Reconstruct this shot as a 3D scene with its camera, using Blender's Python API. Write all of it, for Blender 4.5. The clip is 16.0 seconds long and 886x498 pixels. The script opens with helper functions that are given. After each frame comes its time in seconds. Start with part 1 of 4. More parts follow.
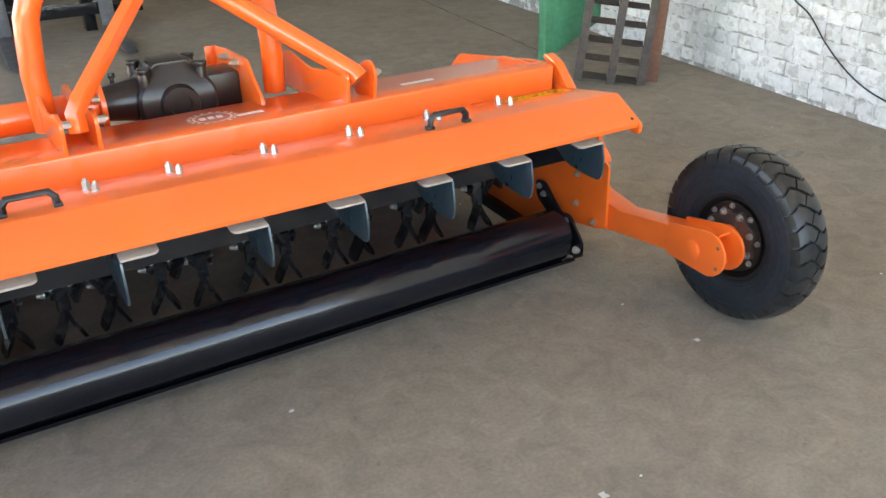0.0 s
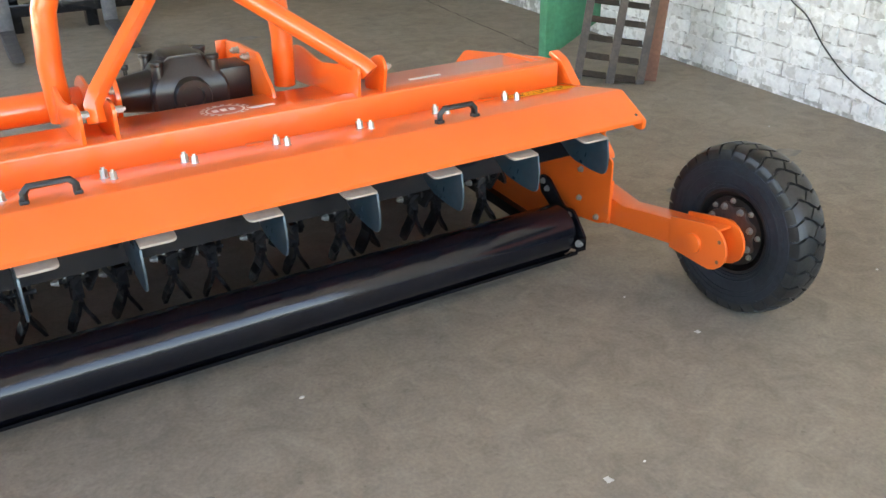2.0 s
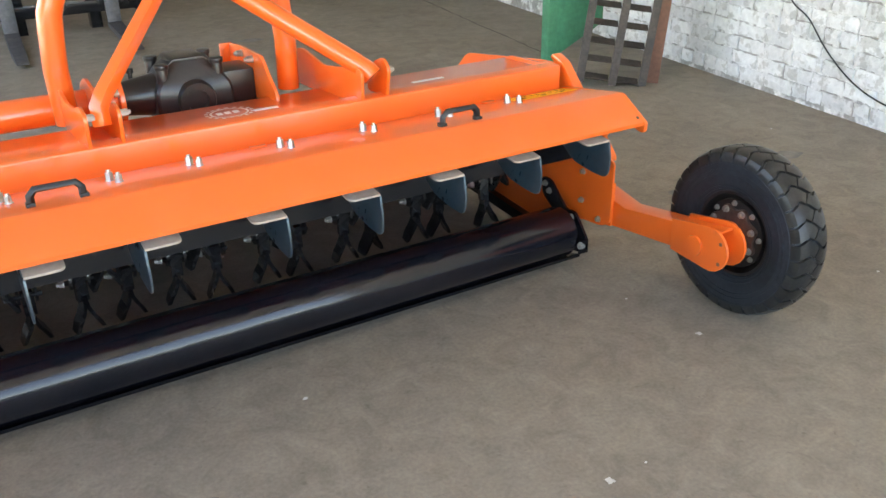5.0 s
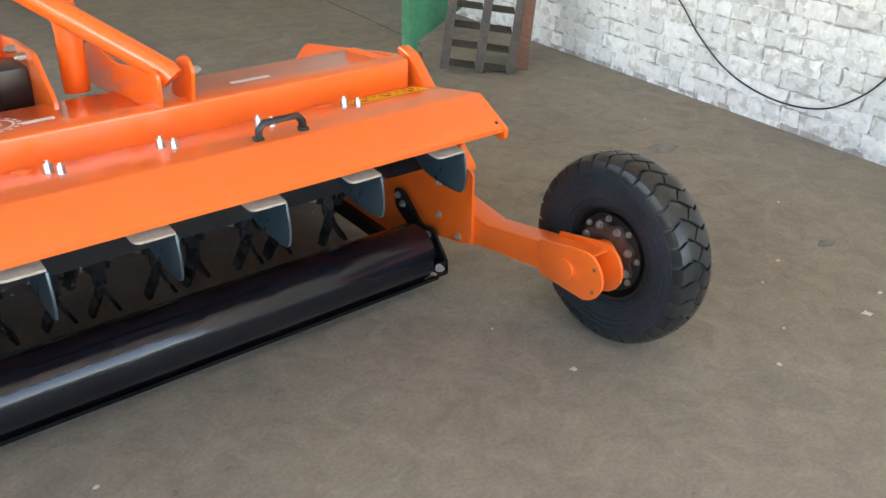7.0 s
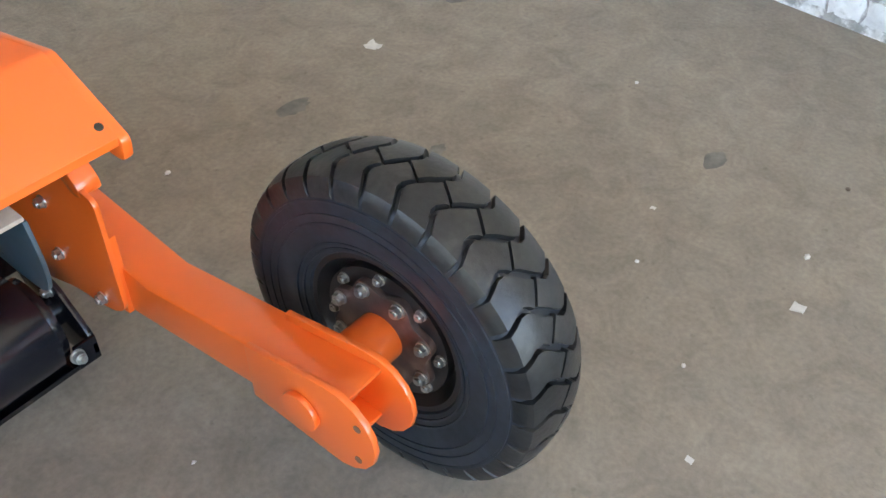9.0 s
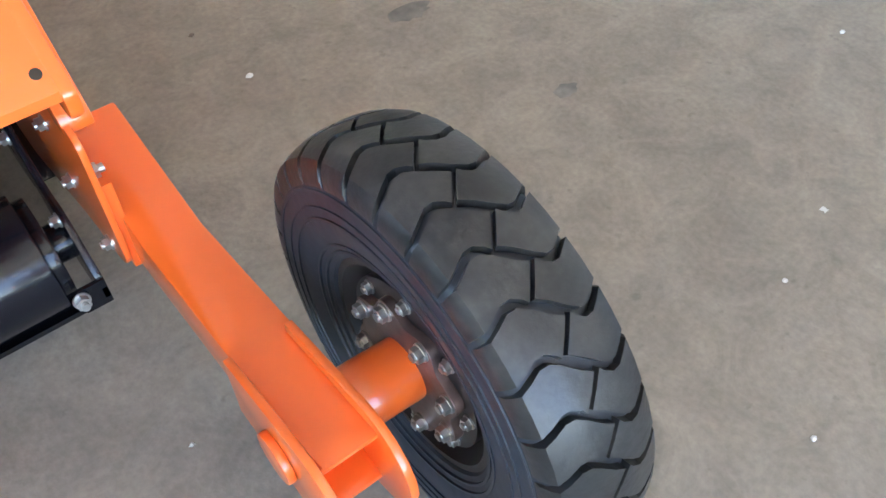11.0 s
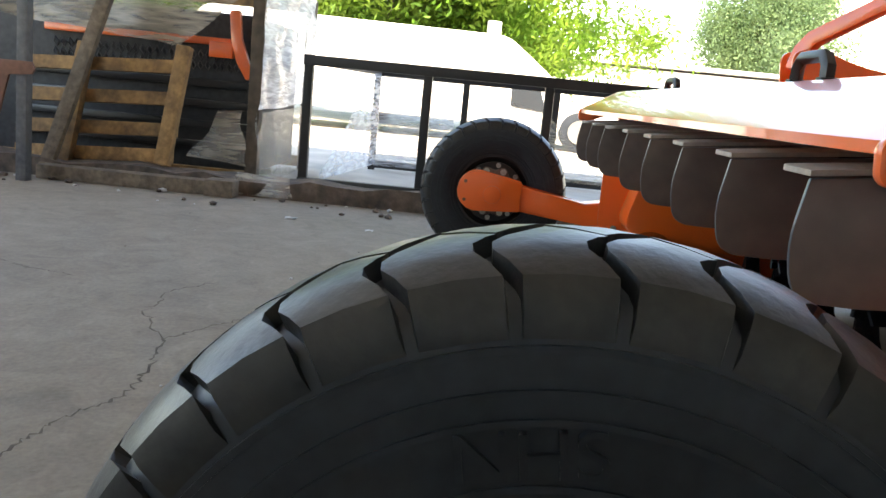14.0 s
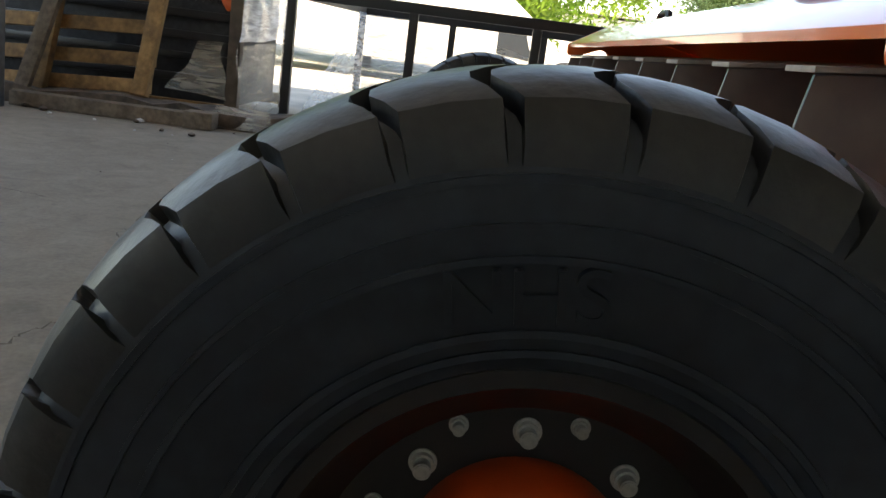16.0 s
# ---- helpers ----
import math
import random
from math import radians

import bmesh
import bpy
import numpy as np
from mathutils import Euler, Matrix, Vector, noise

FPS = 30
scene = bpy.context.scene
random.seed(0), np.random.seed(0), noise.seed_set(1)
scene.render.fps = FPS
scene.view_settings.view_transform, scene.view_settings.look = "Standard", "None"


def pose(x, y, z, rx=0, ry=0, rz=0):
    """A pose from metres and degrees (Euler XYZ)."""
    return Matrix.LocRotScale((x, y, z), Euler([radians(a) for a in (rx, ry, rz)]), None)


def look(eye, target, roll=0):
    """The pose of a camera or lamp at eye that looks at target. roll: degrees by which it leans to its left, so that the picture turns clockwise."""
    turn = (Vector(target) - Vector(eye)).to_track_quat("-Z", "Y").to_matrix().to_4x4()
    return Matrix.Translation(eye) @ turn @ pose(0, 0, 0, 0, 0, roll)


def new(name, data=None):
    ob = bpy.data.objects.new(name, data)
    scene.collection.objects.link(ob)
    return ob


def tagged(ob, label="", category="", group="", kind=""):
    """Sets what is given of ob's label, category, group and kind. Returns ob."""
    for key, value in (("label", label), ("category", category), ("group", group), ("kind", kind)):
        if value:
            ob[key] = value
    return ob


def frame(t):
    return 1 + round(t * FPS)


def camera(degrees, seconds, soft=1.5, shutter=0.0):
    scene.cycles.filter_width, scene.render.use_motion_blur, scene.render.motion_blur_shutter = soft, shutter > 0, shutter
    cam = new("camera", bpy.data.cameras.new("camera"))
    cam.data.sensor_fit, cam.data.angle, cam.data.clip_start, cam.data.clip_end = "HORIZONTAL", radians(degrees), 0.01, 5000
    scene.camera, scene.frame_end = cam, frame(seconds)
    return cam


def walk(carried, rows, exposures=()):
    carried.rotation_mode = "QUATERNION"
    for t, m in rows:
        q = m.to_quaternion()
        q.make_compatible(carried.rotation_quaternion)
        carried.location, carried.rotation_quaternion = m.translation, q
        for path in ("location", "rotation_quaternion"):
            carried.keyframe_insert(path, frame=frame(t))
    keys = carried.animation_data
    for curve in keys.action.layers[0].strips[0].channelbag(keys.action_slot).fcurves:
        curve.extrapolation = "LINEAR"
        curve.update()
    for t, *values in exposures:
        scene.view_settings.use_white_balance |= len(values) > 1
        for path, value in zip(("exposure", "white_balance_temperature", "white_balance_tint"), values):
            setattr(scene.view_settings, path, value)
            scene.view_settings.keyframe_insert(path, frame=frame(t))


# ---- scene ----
cam = camera(54.1, 16.0)
PATH = [
    (0, (-2.069, -2.210, 1.685), (-1.169, -0.658, 0.800), -1.6),
    (0.5, (-2.133, -2.231, 1.683), (-1.204, -0.694, 0.802), -1.2),
    (1, (-2.128, -2.237, 1.690), (-1.204, -0.700, 0.805), -0.9),
    (1.5, (-2.139, -2.240, 1.691), (-1.220, -0.700, 0.807), -0.8),
    (2, (-2.148, -2.242, 1.688), (-1.234, -0.699, 0.802), -0.9),
    (2.5, (-2.157, -2.247, 1.685), (-1.246, -0.704, 0.797), -1.0),
    (3, (-2.160, -2.253, 1.685), (-1.252, -0.710, 0.794), -1.1),
    (3.5, (-2.160, -2.254, 1.687), (-1.255, -0.711, 0.794), -1.2),
    (6, (-2.140, -2.254, 1.702), (-1.207, -0.713, 0.833), -0.2),
    (6.5, (-2.032, -2.169, 1.683), (-1.017, -0.695, 0.790), 0.2),
    (7, (-1.742, -1.904, 1.626), (-0.630, -0.525, 0.698), 0.8),
    (7.5, (-1.451, -1.608, 1.554), (-0.225, -0.364, 0.580), 1.7),
    (8, (-1.082, -1.287, 1.517), (0.202, -0.199, 0.436), 2.1),
    (8.5, (-0.693, -1.082, 1.469), (0.538, -0.115, 0.225), 1.5),
    (8.7, (-0.597, -1.019, 1.449), (0.617, -0.113, 0.142), 1.7),
    (11, (-0.103, -0.779, 1.304), (0.677, 0.179, -0.269), 1.1),
    (11.5, (0.180, -0.914, 1.301), (0.313, 0.434, -0.170), -0.7),
    (12, (0.530, -0.816, 1.270), (-0.127, 0.547, -0.038), -0.1),
    (12.2, (0.661, -0.790, 1.282), (-0.259, 0.467, 0.027), 1.0),
    (12.5, (0.817, -0.656, 1.260), (-0.498, 0.311, 0.105), 0.5),
    (12.8, (0.832, -0.524, 1.166), (-0.764, 0.113, 0.142), 0.5),
    (13, (0.838, -0.452, 1.098), (-0.887, -0.022, 0.181), 0.6),
    (13.3, (0.832, -0.389, 0.943), (-1.022, -0.207, 0.216), 1.8),
    (13.7, (0.813, -0.388, 0.765), (-1.131, -0.392, 0.293), 4.1),
    (14, (0.805, -0.377, 0.712), (-1.164, -0.440, 0.365), 5.5),
    (14.5, (0.806, -0.370, 0.684), (-1.173, -0.442, 0.401), 6.5),
    (15, (0.808, -0.380, 0.672), (-1.170, -0.440, 0.379), 6.6),
    (15.5, (0.800, -0.384, 0.664), (-1.172, -0.438, 0.338), 6.7),
    (16, (0.781, -0.377, 0.642), (-1.168, -0.381, 0.191), 7.4),
]
EXPOSURES = [(0, 3.62, 8200, 14), (6.5, 3.6, 8300, 14), (8.0, 3.5, 8500, 13), (8.5, 3.65, 8100, 14), (11.0, 4.25, 6900, 15), (12.0, 4.35, 7000, 15), (12.5, 4.28, 8200, 14), (13.0, 3.6, 8900, 15), (13.6, 3.25, 8500, 13), (14.0, 2.8, 8000, 12), (14.5, 1.6, 8500, 11), (15.5, 1.65, 8300, 11), (16, 2.1, 8200, 11)]
walk(cam, [(t, look(eye, target, roll)) for t, eye, target, roll in PATH], EXPOSURES)


# ---- light ----
world = bpy.data.worlds.new("world")
scene.world = world
world.use_nodes = True
wn = world.node_tree.nodes
sky = wn.new("ShaderNodeTexSky")
sky.sky_type = 'NISHITA'
sky.sun_disc = False
sky.dust_density = 0.3
sky.ozone_density = 1.5
sky.sun_elevation = radians(50)
sky.sun_rotation = radians(80)
world.node_tree.links.new(sky.outputs[0], wn["Background"].inputs[0])
wn["Background"].inputs[1].default_value = 0.15
sun = new("sun", bpy.data.lights.new("sun", 'SUN'))
sun.data.energy = 4.0
sun.data.angle = radians(0.5)
sun.data.color = (1.0, 0.95, 0.86)
sun.matrix_world = look((10, 1.8, 12), (0, 0, 0))


# ---- materials ----


def mat(name, col, rough=0.5, metal=0.0, grain=0.12, scale=40.0, bump=0.02, stain=None, stain_scale=2.5, stain_amt=0.5, rough_var=0.1, coat=0.0, rand=0.0, ramp_at=(0.42, 0.68), spec=0.5):
    m = bpy.data.materials.new(name)
    m.use_nodes = True
    nt = m.node_tree
    n, l = nt.nodes, nt.links
    b = n["Principled BSDF"]
    b.inputs["Roughness"].default_value = rough
    b.inputs["Metallic"].default_value = metal
    b.inputs["Specular IOR Level"].default_value = spec
    b.inputs["Coat Weight"].default_value = coat
    b.inputs["Coat Roughness"].default_value = 0.04
    place = n.new("ShaderNodeTexCoord").outputs["Object"]
    if rand:
        # alike pieces each take another part of the grain
        oi = n.new("ShaderNodeObjectInfo")
        far = n.new("ShaderNodeMath")
        far.operation = 'MULTIPLY'
        far.inputs[1].default_value = 37.0
        l.new(oi.outputs["Random"], far.inputs[0])
        moved = n.new("ShaderNodeVectorMath")
        moved.operation = 'ADD'
        l.new(place, moved.inputs[0])
        l.new(far.outputs[0], moved.inputs[1])
        place = moved.outputs[0]
    fine = n.new("ShaderNodeTexNoise")
    fine.inputs["Scale"].default_value = scale
    fine.inputs["Detail"].default_value = 6
    l.new(place, fine.inputs["Vector"])
    big = n.new("ShaderNodeTexNoise")
    big.inputs["Scale"].default_value = stain_scale
    big.inputs["Detail"].default_value = 5
    big.inputs["Roughness"].default_value = 0.6
    l.new(place, big.inputs["Vector"])
    ramp = n.new("ShaderNodeValToRGB")
    ramp.color_ramp.elements[0].position, ramp.color_ramp.elements[1].position = ramp_at
    l.new(big.outputs["Fac"], ramp.inputs["Fac"])
    mix = n.new("ShaderNodeMix")
    mix.data_type = 'RGBA'
    mix.inputs[6].default_value = (*col, 1)
    mix.inputs[7].default_value = (*(stain or [c * 0.8 for c in col]), 1)
    am = n.new("ShaderNodeMath")
    am.operation = 'MULTIPLY'
    am.inputs[1].default_value = stain_amt
    l.new(ramp.outputs["Color"], am.inputs[0])
    l.new(am.outputs[0], mix.inputs[0])
    hsv = n.new("ShaderNodeHueSaturation")
    l.new(mix.outputs[2], hsv.inputs["Color"])
    mr = n.new("ShaderNodeMapRange")
    mr.inputs[1].default_value, mr.inputs[2].default_value = 0.3, 0.7
    mr.inputs[3].default_value, mr.inputs[4].default_value = 1 - grain, 1 + grain
    l.new(fine.outputs["Fac"], mr.inputs[0])
    val = mr.outputs[0]
    if rand:
        rr = n.new("ShaderNodeMapRange")
        rr.inputs[3].default_value, rr.inputs[4].default_value = 1 - rand, 1 + rand
        l.new(oi.outputs["Random"], rr.inputs[0])
        mu = n.new("ShaderNodeMath")
        mu.operation = 'MULTIPLY'
        l.new(val, mu.inputs[0])
        l.new(rr.outputs[0], mu.inputs[1])
        val = mu.outputs[0]
    l.new(val, hsv.inputs["Value"])
    l.new(hsv.outputs[0], b.inputs["Base Color"])
    rv = n.new("ShaderNodeMapRange")
    rv.inputs[3].default_value, rv.inputs[4].default_value = max(0.02, rough - rough_var), min(1, rough + rough_var)
    l.new(big.outputs["Fac"], rv.inputs[0])
    l.new(rv.outputs[0], b.inputs["Roughness"])
    if bump:
        bp = n.new("ShaderNodeBump")
        bp.inputs["Strength"].default_value = min(1.0, bump * 8)
        bp.inputs["Distance"].default_value = bump * 0.1
        l.new(fine.outputs["Fac"], bp.inputs["Height"])
        l.new(bp.outputs[0], b.inputs["Normal"])
    return m


ORANGE = mat("orange_paint", (0.9, 0.143, 0.021), 0.3, grain=0.02, scale=9, bump=0.006, stain=(0.83, 0.126, 0.017), stain_amt=0.4, coat=0.75, rough_var=0.06)
BLACK = mat("black_gloss_paint", (0.005, 0.005, 0.007), 0.15, grain=0.1, scale=14, bump=0.01, stain=(0.012, 0.012, 0.015), rough_var=0.06, spec=0.4)
ROLLERPAINT = mat("uneven_black_roller_paint", (0.006, 0.006, 0.009), 0.15, grain=0.1, scale=7, bump=0.05, stain=(0.013, 0.013, 0.017), stain_scale=5, rough_var=0.1, spec=0.45)
DARK = mat("dark_oiled_steel", (0.009, 0.009, 0.011), 0.18, metal=0.0, grain=0.3, scale=30, bump=0.04, stain=(0.03, 0.026, 0.022))
IRON = mat("cast_iron_primer", (0.011, 0.009, 0.009), 0.32, grain=0.25, scale=120, bump=0.012, stain=(0.024, 0.018, 0.015))
ZINC = mat("zinc_plated_steel", (0.48, 0.48, 0.46), 0.3, metal=0.9, grain=0.15, scale=160, bump=0.01, stain=(0.45, 0.45, 0.4))
GALV = mat("dull_galvanised_steel", (0.33, 0.34, 0.33), 0.42, metal=0.35, grain=0.12, scale=60, bump=0.01, stain=(0.25, 0.25, 0.23), stain_scale=9)
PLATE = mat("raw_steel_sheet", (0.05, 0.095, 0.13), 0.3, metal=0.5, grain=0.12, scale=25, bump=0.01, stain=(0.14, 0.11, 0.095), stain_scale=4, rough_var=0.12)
PLATE_BROWN = mat("brown_steel_sheet", (0.17, 0.125, 0.11), 0.42, metal=0.3, grain=0.12, scale=25, bump=0.01, stain=(0.1, 0.09, 0.085), stain_scale=4, rough_var=0.12)
PLATE_TOP = mat("dusty_flange_and_lit_slot", (0.4, 0.33, 0.28), 0.6, metal=0.1, grain=0.12, scale=60, bump=0.01, stain=(0.3, 0.26, 0.23))
HUBSTEEL = mat("rusty_hub_steel", (0.13, 0.09, 0.08), 0.35, metal=0.6, grain=0.2, scale=60, stain=(0.2, 0.1, 0.06))
RUBBER = mat("tyre_rubber", (0.018, 0.022, 0.028), 0.42, grain=0.25, scale=60, bump=0.02, stain=(0.03, 0.037, 0.047), stain_scale=9, rough_var=0.15, spec=0.35)
TREAD = mat("tread_rubber", (0.013, 0.0132, 0.0135), 0.37, grain=0.3, scale=90, bump=0.03, stain=(0.04, 0.038, 0.034), stain_scale=16, stain_amt=0.6, rough_var=0.12, rand=0.25)
RIMBLACK = mat("rim_black_paint", (0.012, 0.011, 0.011), 0.35, grain=0.2, stain=(0.03, 0.02, 0.016))
HUBRED = mat("hub_orange_cap", (0.5, 0.06, 0.012), 0.3, grain=0.05)
YELLOW = mat("yellow_sticker", (0.9, 0.48, 0.01), 0.4, grain=0.02)
INK = mat("black_print", (0.02, 0.015, 0.01), 0.5)
WHITE_INK = mat("white_print", (0.75, 0.68, 0.62), 0.5)
PLASTIC = mat("black_plastic", (0.012, 0.012, 0.013), 0.4, grain=0.1, scale=300, bump=0.01)
GREEN = mat("green_chipped_paint", (0.06, 0.28, 0.15), 0.5, grain=0.15, scale=30, bump=0.02, stain=(0.05, 0.14, 0.08), stain_scale=5, stain_amt=0.7)
RUST = mat("rust_brown_paint", (0.2, 0.085, 0.05), 0.7, grain=0.2, scale=40, bump=0.03, stain=(0.12, 0.06, 0.045))
GRATE = mat("worn_brown_steel", (0.055, 0.043, 0.036), 0.6, metal=0.2, grain=0.25, scale=50, bump=0.03, stain=(0.13, 0.1, 0.08), stain_scale=8)
FORK = mat("worn_fork_steel", (0.1, 0.1, 0.105), 0.5, metal=0.5, grain=0.2, scale=30, stain=(0.2, 0.19, 0.18), stain_scale=6)
WOOD = mat("pallet_wood", (0.3, 0.165, 0.06), 0.75, grain=0.3, scale=25, bump=0.05, stain=(0.1, 0.058, 0.028), stain_scale=6, stain_amt=0.8, rand=0.25)
OLDWOOD = mat("grey_old_timber", (0.17, 0.125, 0.085), 0.85, grain=0.3, scale=30, bump=0.08, stain=(0.08, 0.06, 0.045), stain_scale=7, stain_amt=0.8)
CABLE = mat("black_cable", (0.02, 0.02, 0.022), 0.5)
PAPER = mat("crumpled_paper", (0.6, 0.57, 0.53), 0.8)
SMUDGE = mat("oil_stain", (0.105, 0.092, 0.077), 0.45, grain=0.4, scale=20, stain=(0.19, 0.165, 0.135), stain_scale=9, stain_amt=0.9)
CRACK = mat("dark_crack_dirt", (0.12, 0.098, 0.076), 0.95, grain=0.4, scale=30)
FRAMEB = mat("black_square_tube", (0.012, 0.012, 0.013), 0.45, grain=0.2)
VAN = mat("white_van_paint", (0.66, 0.64, 0.6), 0.3, grain=0.02, coat=0.3)
VGLASS = mat("dark_car_glass", (0.03, 0.035, 0.04), 0.08, grain=0.05)
BARK = mat("tree_bark", (0.1, 0.075, 0.055), 0.9, grain=0.35, scale=12, bump=0.1)
WALLWHITE = mat("whitewashed_block", (0.77, 0.775, 0.77), 0.85, grain=0.1, scale=26, bump=0.16, stain=(0.5, 0.49, 0.465), stain_scale=12.0, stain_amt=0.65, rand=0.1, ramp_at=(0.54, 0.59))
MORTAR = mat("grey_mortar", (0.4, 0.39, 0.37), 0.95, grain=0.2, scale=35, bump=0.2, stain=(0.8, 0.8, 0.79), stain_scale=6, stain_amt=1.0, ramp_at=(0.46, 0.52))
PLASTER = mat("plain_plaster", (0.78, 0.77, 0.74), 0.9, grain=0.08, scale=8, bump=0.05)
CEIL = mat("ceiling_slab", (0.76, 0.75, 0.72), 0.9, grain=0.08, scale=6, bump=0.05)
CURB = mat("dirty_brick_curb", (0.12, 0.085, 0.062), 0.9, grain=0.4, scale=14, bump=0.2, stain=(0.05, 0.04, 0.034), stain_scale=9, stain_amt=0.9)
GROUND = mat("pale_dusty_ground", (0.46, 0.42, 0.36), 0.95, grain=0.2, scale=2, bump=0.1)
WRAPDARK = mat("dark_machine_mesh", (0.03, 0.03, 0.032), 0.6, grain=0.4, scale=30)


def concrete():
    m = mat("workshop_concrete", (0.26, 0.218, 0.17), 0.66, grain=0.1, scale=70, bump=0.05, spec=0.25, stain=(0.185, 0.157, 0.125), stain_scale=1.3, stain_amt=0.4, rough_var=0.14)
    nt = m.node_tree
    n, l = nt.nodes, nt.links
    b = n["Principled BSDF"]
    src = b.inputs["Base Color"].links[0].from_socket
    tc = n.new("ShaderNodeTexCoord")
    mid = n.new("ShaderNodeTexNoise")
    mid.inputs["Scale"].default_value, mid.inputs["Detail"].default_value, mid.inputs["Distortion"].default_value = 7.5, 9, 0.9
    mid.inputs["Roughness"].default_value = 0.68
    l.new(tc.outputs["Object"], mid.inputs["Vector"])
    r1 = n.new("ShaderNodeMapRange")
    r1.inputs[1].default_value, r1.inputs[2].default_value, r1.inputs[3].default_value, r1.inputs[4].default_value = 0.32, 0.7, 1.18, 0.8
    l.new(mid.outputs["Fac"], r1.inputs[0])
    sp = n.new("ShaderNodeTexNoise")
    sp.inputs["Scale"].default_value, sp.inputs["Detail"].default_value = 26, 3
    l.new(tc.outputs["Object"], sp.inputs["Vector"])
    r2 = n.new("ShaderNodeMapRange")
    r2.inputs[1].default_value, r2.inputs[2].default_value, r2.inputs[3].default_value, r2.inputs[4].default_value = 0.66, 0.74, 1.0, 0.8
    l.new(sp.outputs["Fac"], r2.inputs[0])
    mu = n.new("ShaderNodeMath")
    mu.operation = 'MULTIPLY'
    l.new(r1.outputs[0], mu.inputs[0])
    l.new(r2.outputs[0], mu.inputs[1])
    hs = n.new("ShaderNodeHueSaturation")
    l.new(mu.outputs[0], hs.inputs["Value"])
    l.new(src, hs.inputs["Color"])
    l.new(hs.outputs[0], b.inputs["Base Color"])
    return m


CONCRETE = concrete()


def film_mat(name, col, alpha, lo=0.25, hi=1.7):
    m = bpy.data.materials.new(name)
    m.use_nodes = True
    nt = m.node_tree
    n, l = nt.nodes, nt.links
    b = n["Principled BSDF"]
    b.inputs["Base Color"].default_value = (*col, 1)
    b.inputs["Roughness"].default_value = 0.22
    tc = n.new("ShaderNodeTexCoord")
    mp = n.new("ShaderNodeMapping")
    mp.inputs["Rotation"].default_value = (0.6, 0.4, 0.3)
    mp.inputs["Scale"].default_value = (2.5, 2.5, 16)
    l.new(tc.outputs["Object"], mp.inputs[0])
    no = n.new("ShaderNodeTexNoise")
    no.inputs["Scale"].default_value, no.inputs["Detail"].default_value, no.inputs["Distortion"].default_value = 2.2, 4, 0.5
    l.new(mp.outputs[0], no.inputs["Vector"])
    mr = n.new("ShaderNodeMapRange")
    mr.inputs[1].default_value, mr.inputs[2].default_value, mr.inputs[3].default_value, mr.inputs[4].default_value = 0.38, 0.66, alpha * lo, min(1, alpha * hi)
    l.new(no.outputs["Fac"], mr.inputs[0])
    l.new(mr.outputs[0], b.inputs["Alpha"])
    bp = n.new("ShaderNodeBump")
    bp.inputs["Strength"].default_value, bp.inputs["Distance"].default_value = 0.6, 0.02
    l.new(no.outputs["Fac"], bp.inputs["Height"])
    l.new(bp.outputs[0], b.inputs["Normal"])
    return m


FILM = film_mat("stretch_film", (0.78, 0.84, 0.92), 0.55, 0.5, 1.3)
FILM_THICK = film_mat("thick_stretch_film", (0.66, 0.7, 0.76), 0.9, 0.6, 1.1)
FILM_DRAPE = film_mat("beige_draped_film", (0.34, 0.3, 0.24), 0.8, 0.6, 1.2)
FILM_SLACK = film_mat("slack_film", (0.66, 0.61, 0.52), 0.42, 0.6, 1.2)


def leaf_mat(name, col, col2):
    m = mat(name, col, 0.5, grain=0.3, scale=3, bump=0, stain=col2, stain_scale=0.9, stain_amt=0.9)
    n, l = m.node_tree.nodes, m.node_tree.links
    b = n["Principled BSDF"]
    tr = n.new("ShaderNodeBsdfTranslucent")
    l.new(b.inputs["Base Color"].links[0].from_socket, tr.inputs["Color"])
    ms = n.new("ShaderNodeMixShader")
    ms.inputs[0].default_value = 0.45
    l.new(b.outputs[0], ms.inputs[1])
    l.new(tr.outputs[0], ms.inputs[2])
    l.new(ms.outputs[0], n["Material Output"].inputs[0])
    return m


LEAF = leaf_mat("bright_leaves", (0.1, 0.21, 0.022), (0.3, 0.42, 0.06))
BIRCH = leaf_mat("birch_leaves", (0.14, 0.22, 0.09), (0.22, 0.3, 0.14))

# ---- mesh helpers ----


def box(bm, x0, x1, y0, y1, z0, z1, m=None):
    r = bmesh.ops.create_cube(bm, size=1)
    t = Matrix.Translation(((x0 + x1) / 2, (y0 + y1) / 2, (z0 + z1) / 2)) @ Matrix.Diagonal((x1 - x0, y1 - y0, z1 - z0, 1))
    bmesh.ops.transform(bm, matrix=(m or Matrix()) @ t, verts=r["verts"])
    return r["verts"]


def rod(bm, a, b, r, r2=None, seg=20, caps=True):
    a, b = Vector(a), Vector(b)
    d = b - a
    q = bmesh.ops.create_cone(bm, cap_ends=caps, segments=seg, radius1=r, radius2=r if r2 is None else r2, depth=d.length)
    bmesh.ops.transform(bm, matrix=Matrix.Translation((a + b) / 2) @ d.to_track_quat("Z", "Y").to_matrix().to_4x4(), verts=q["verts"])
    return q["verts"]


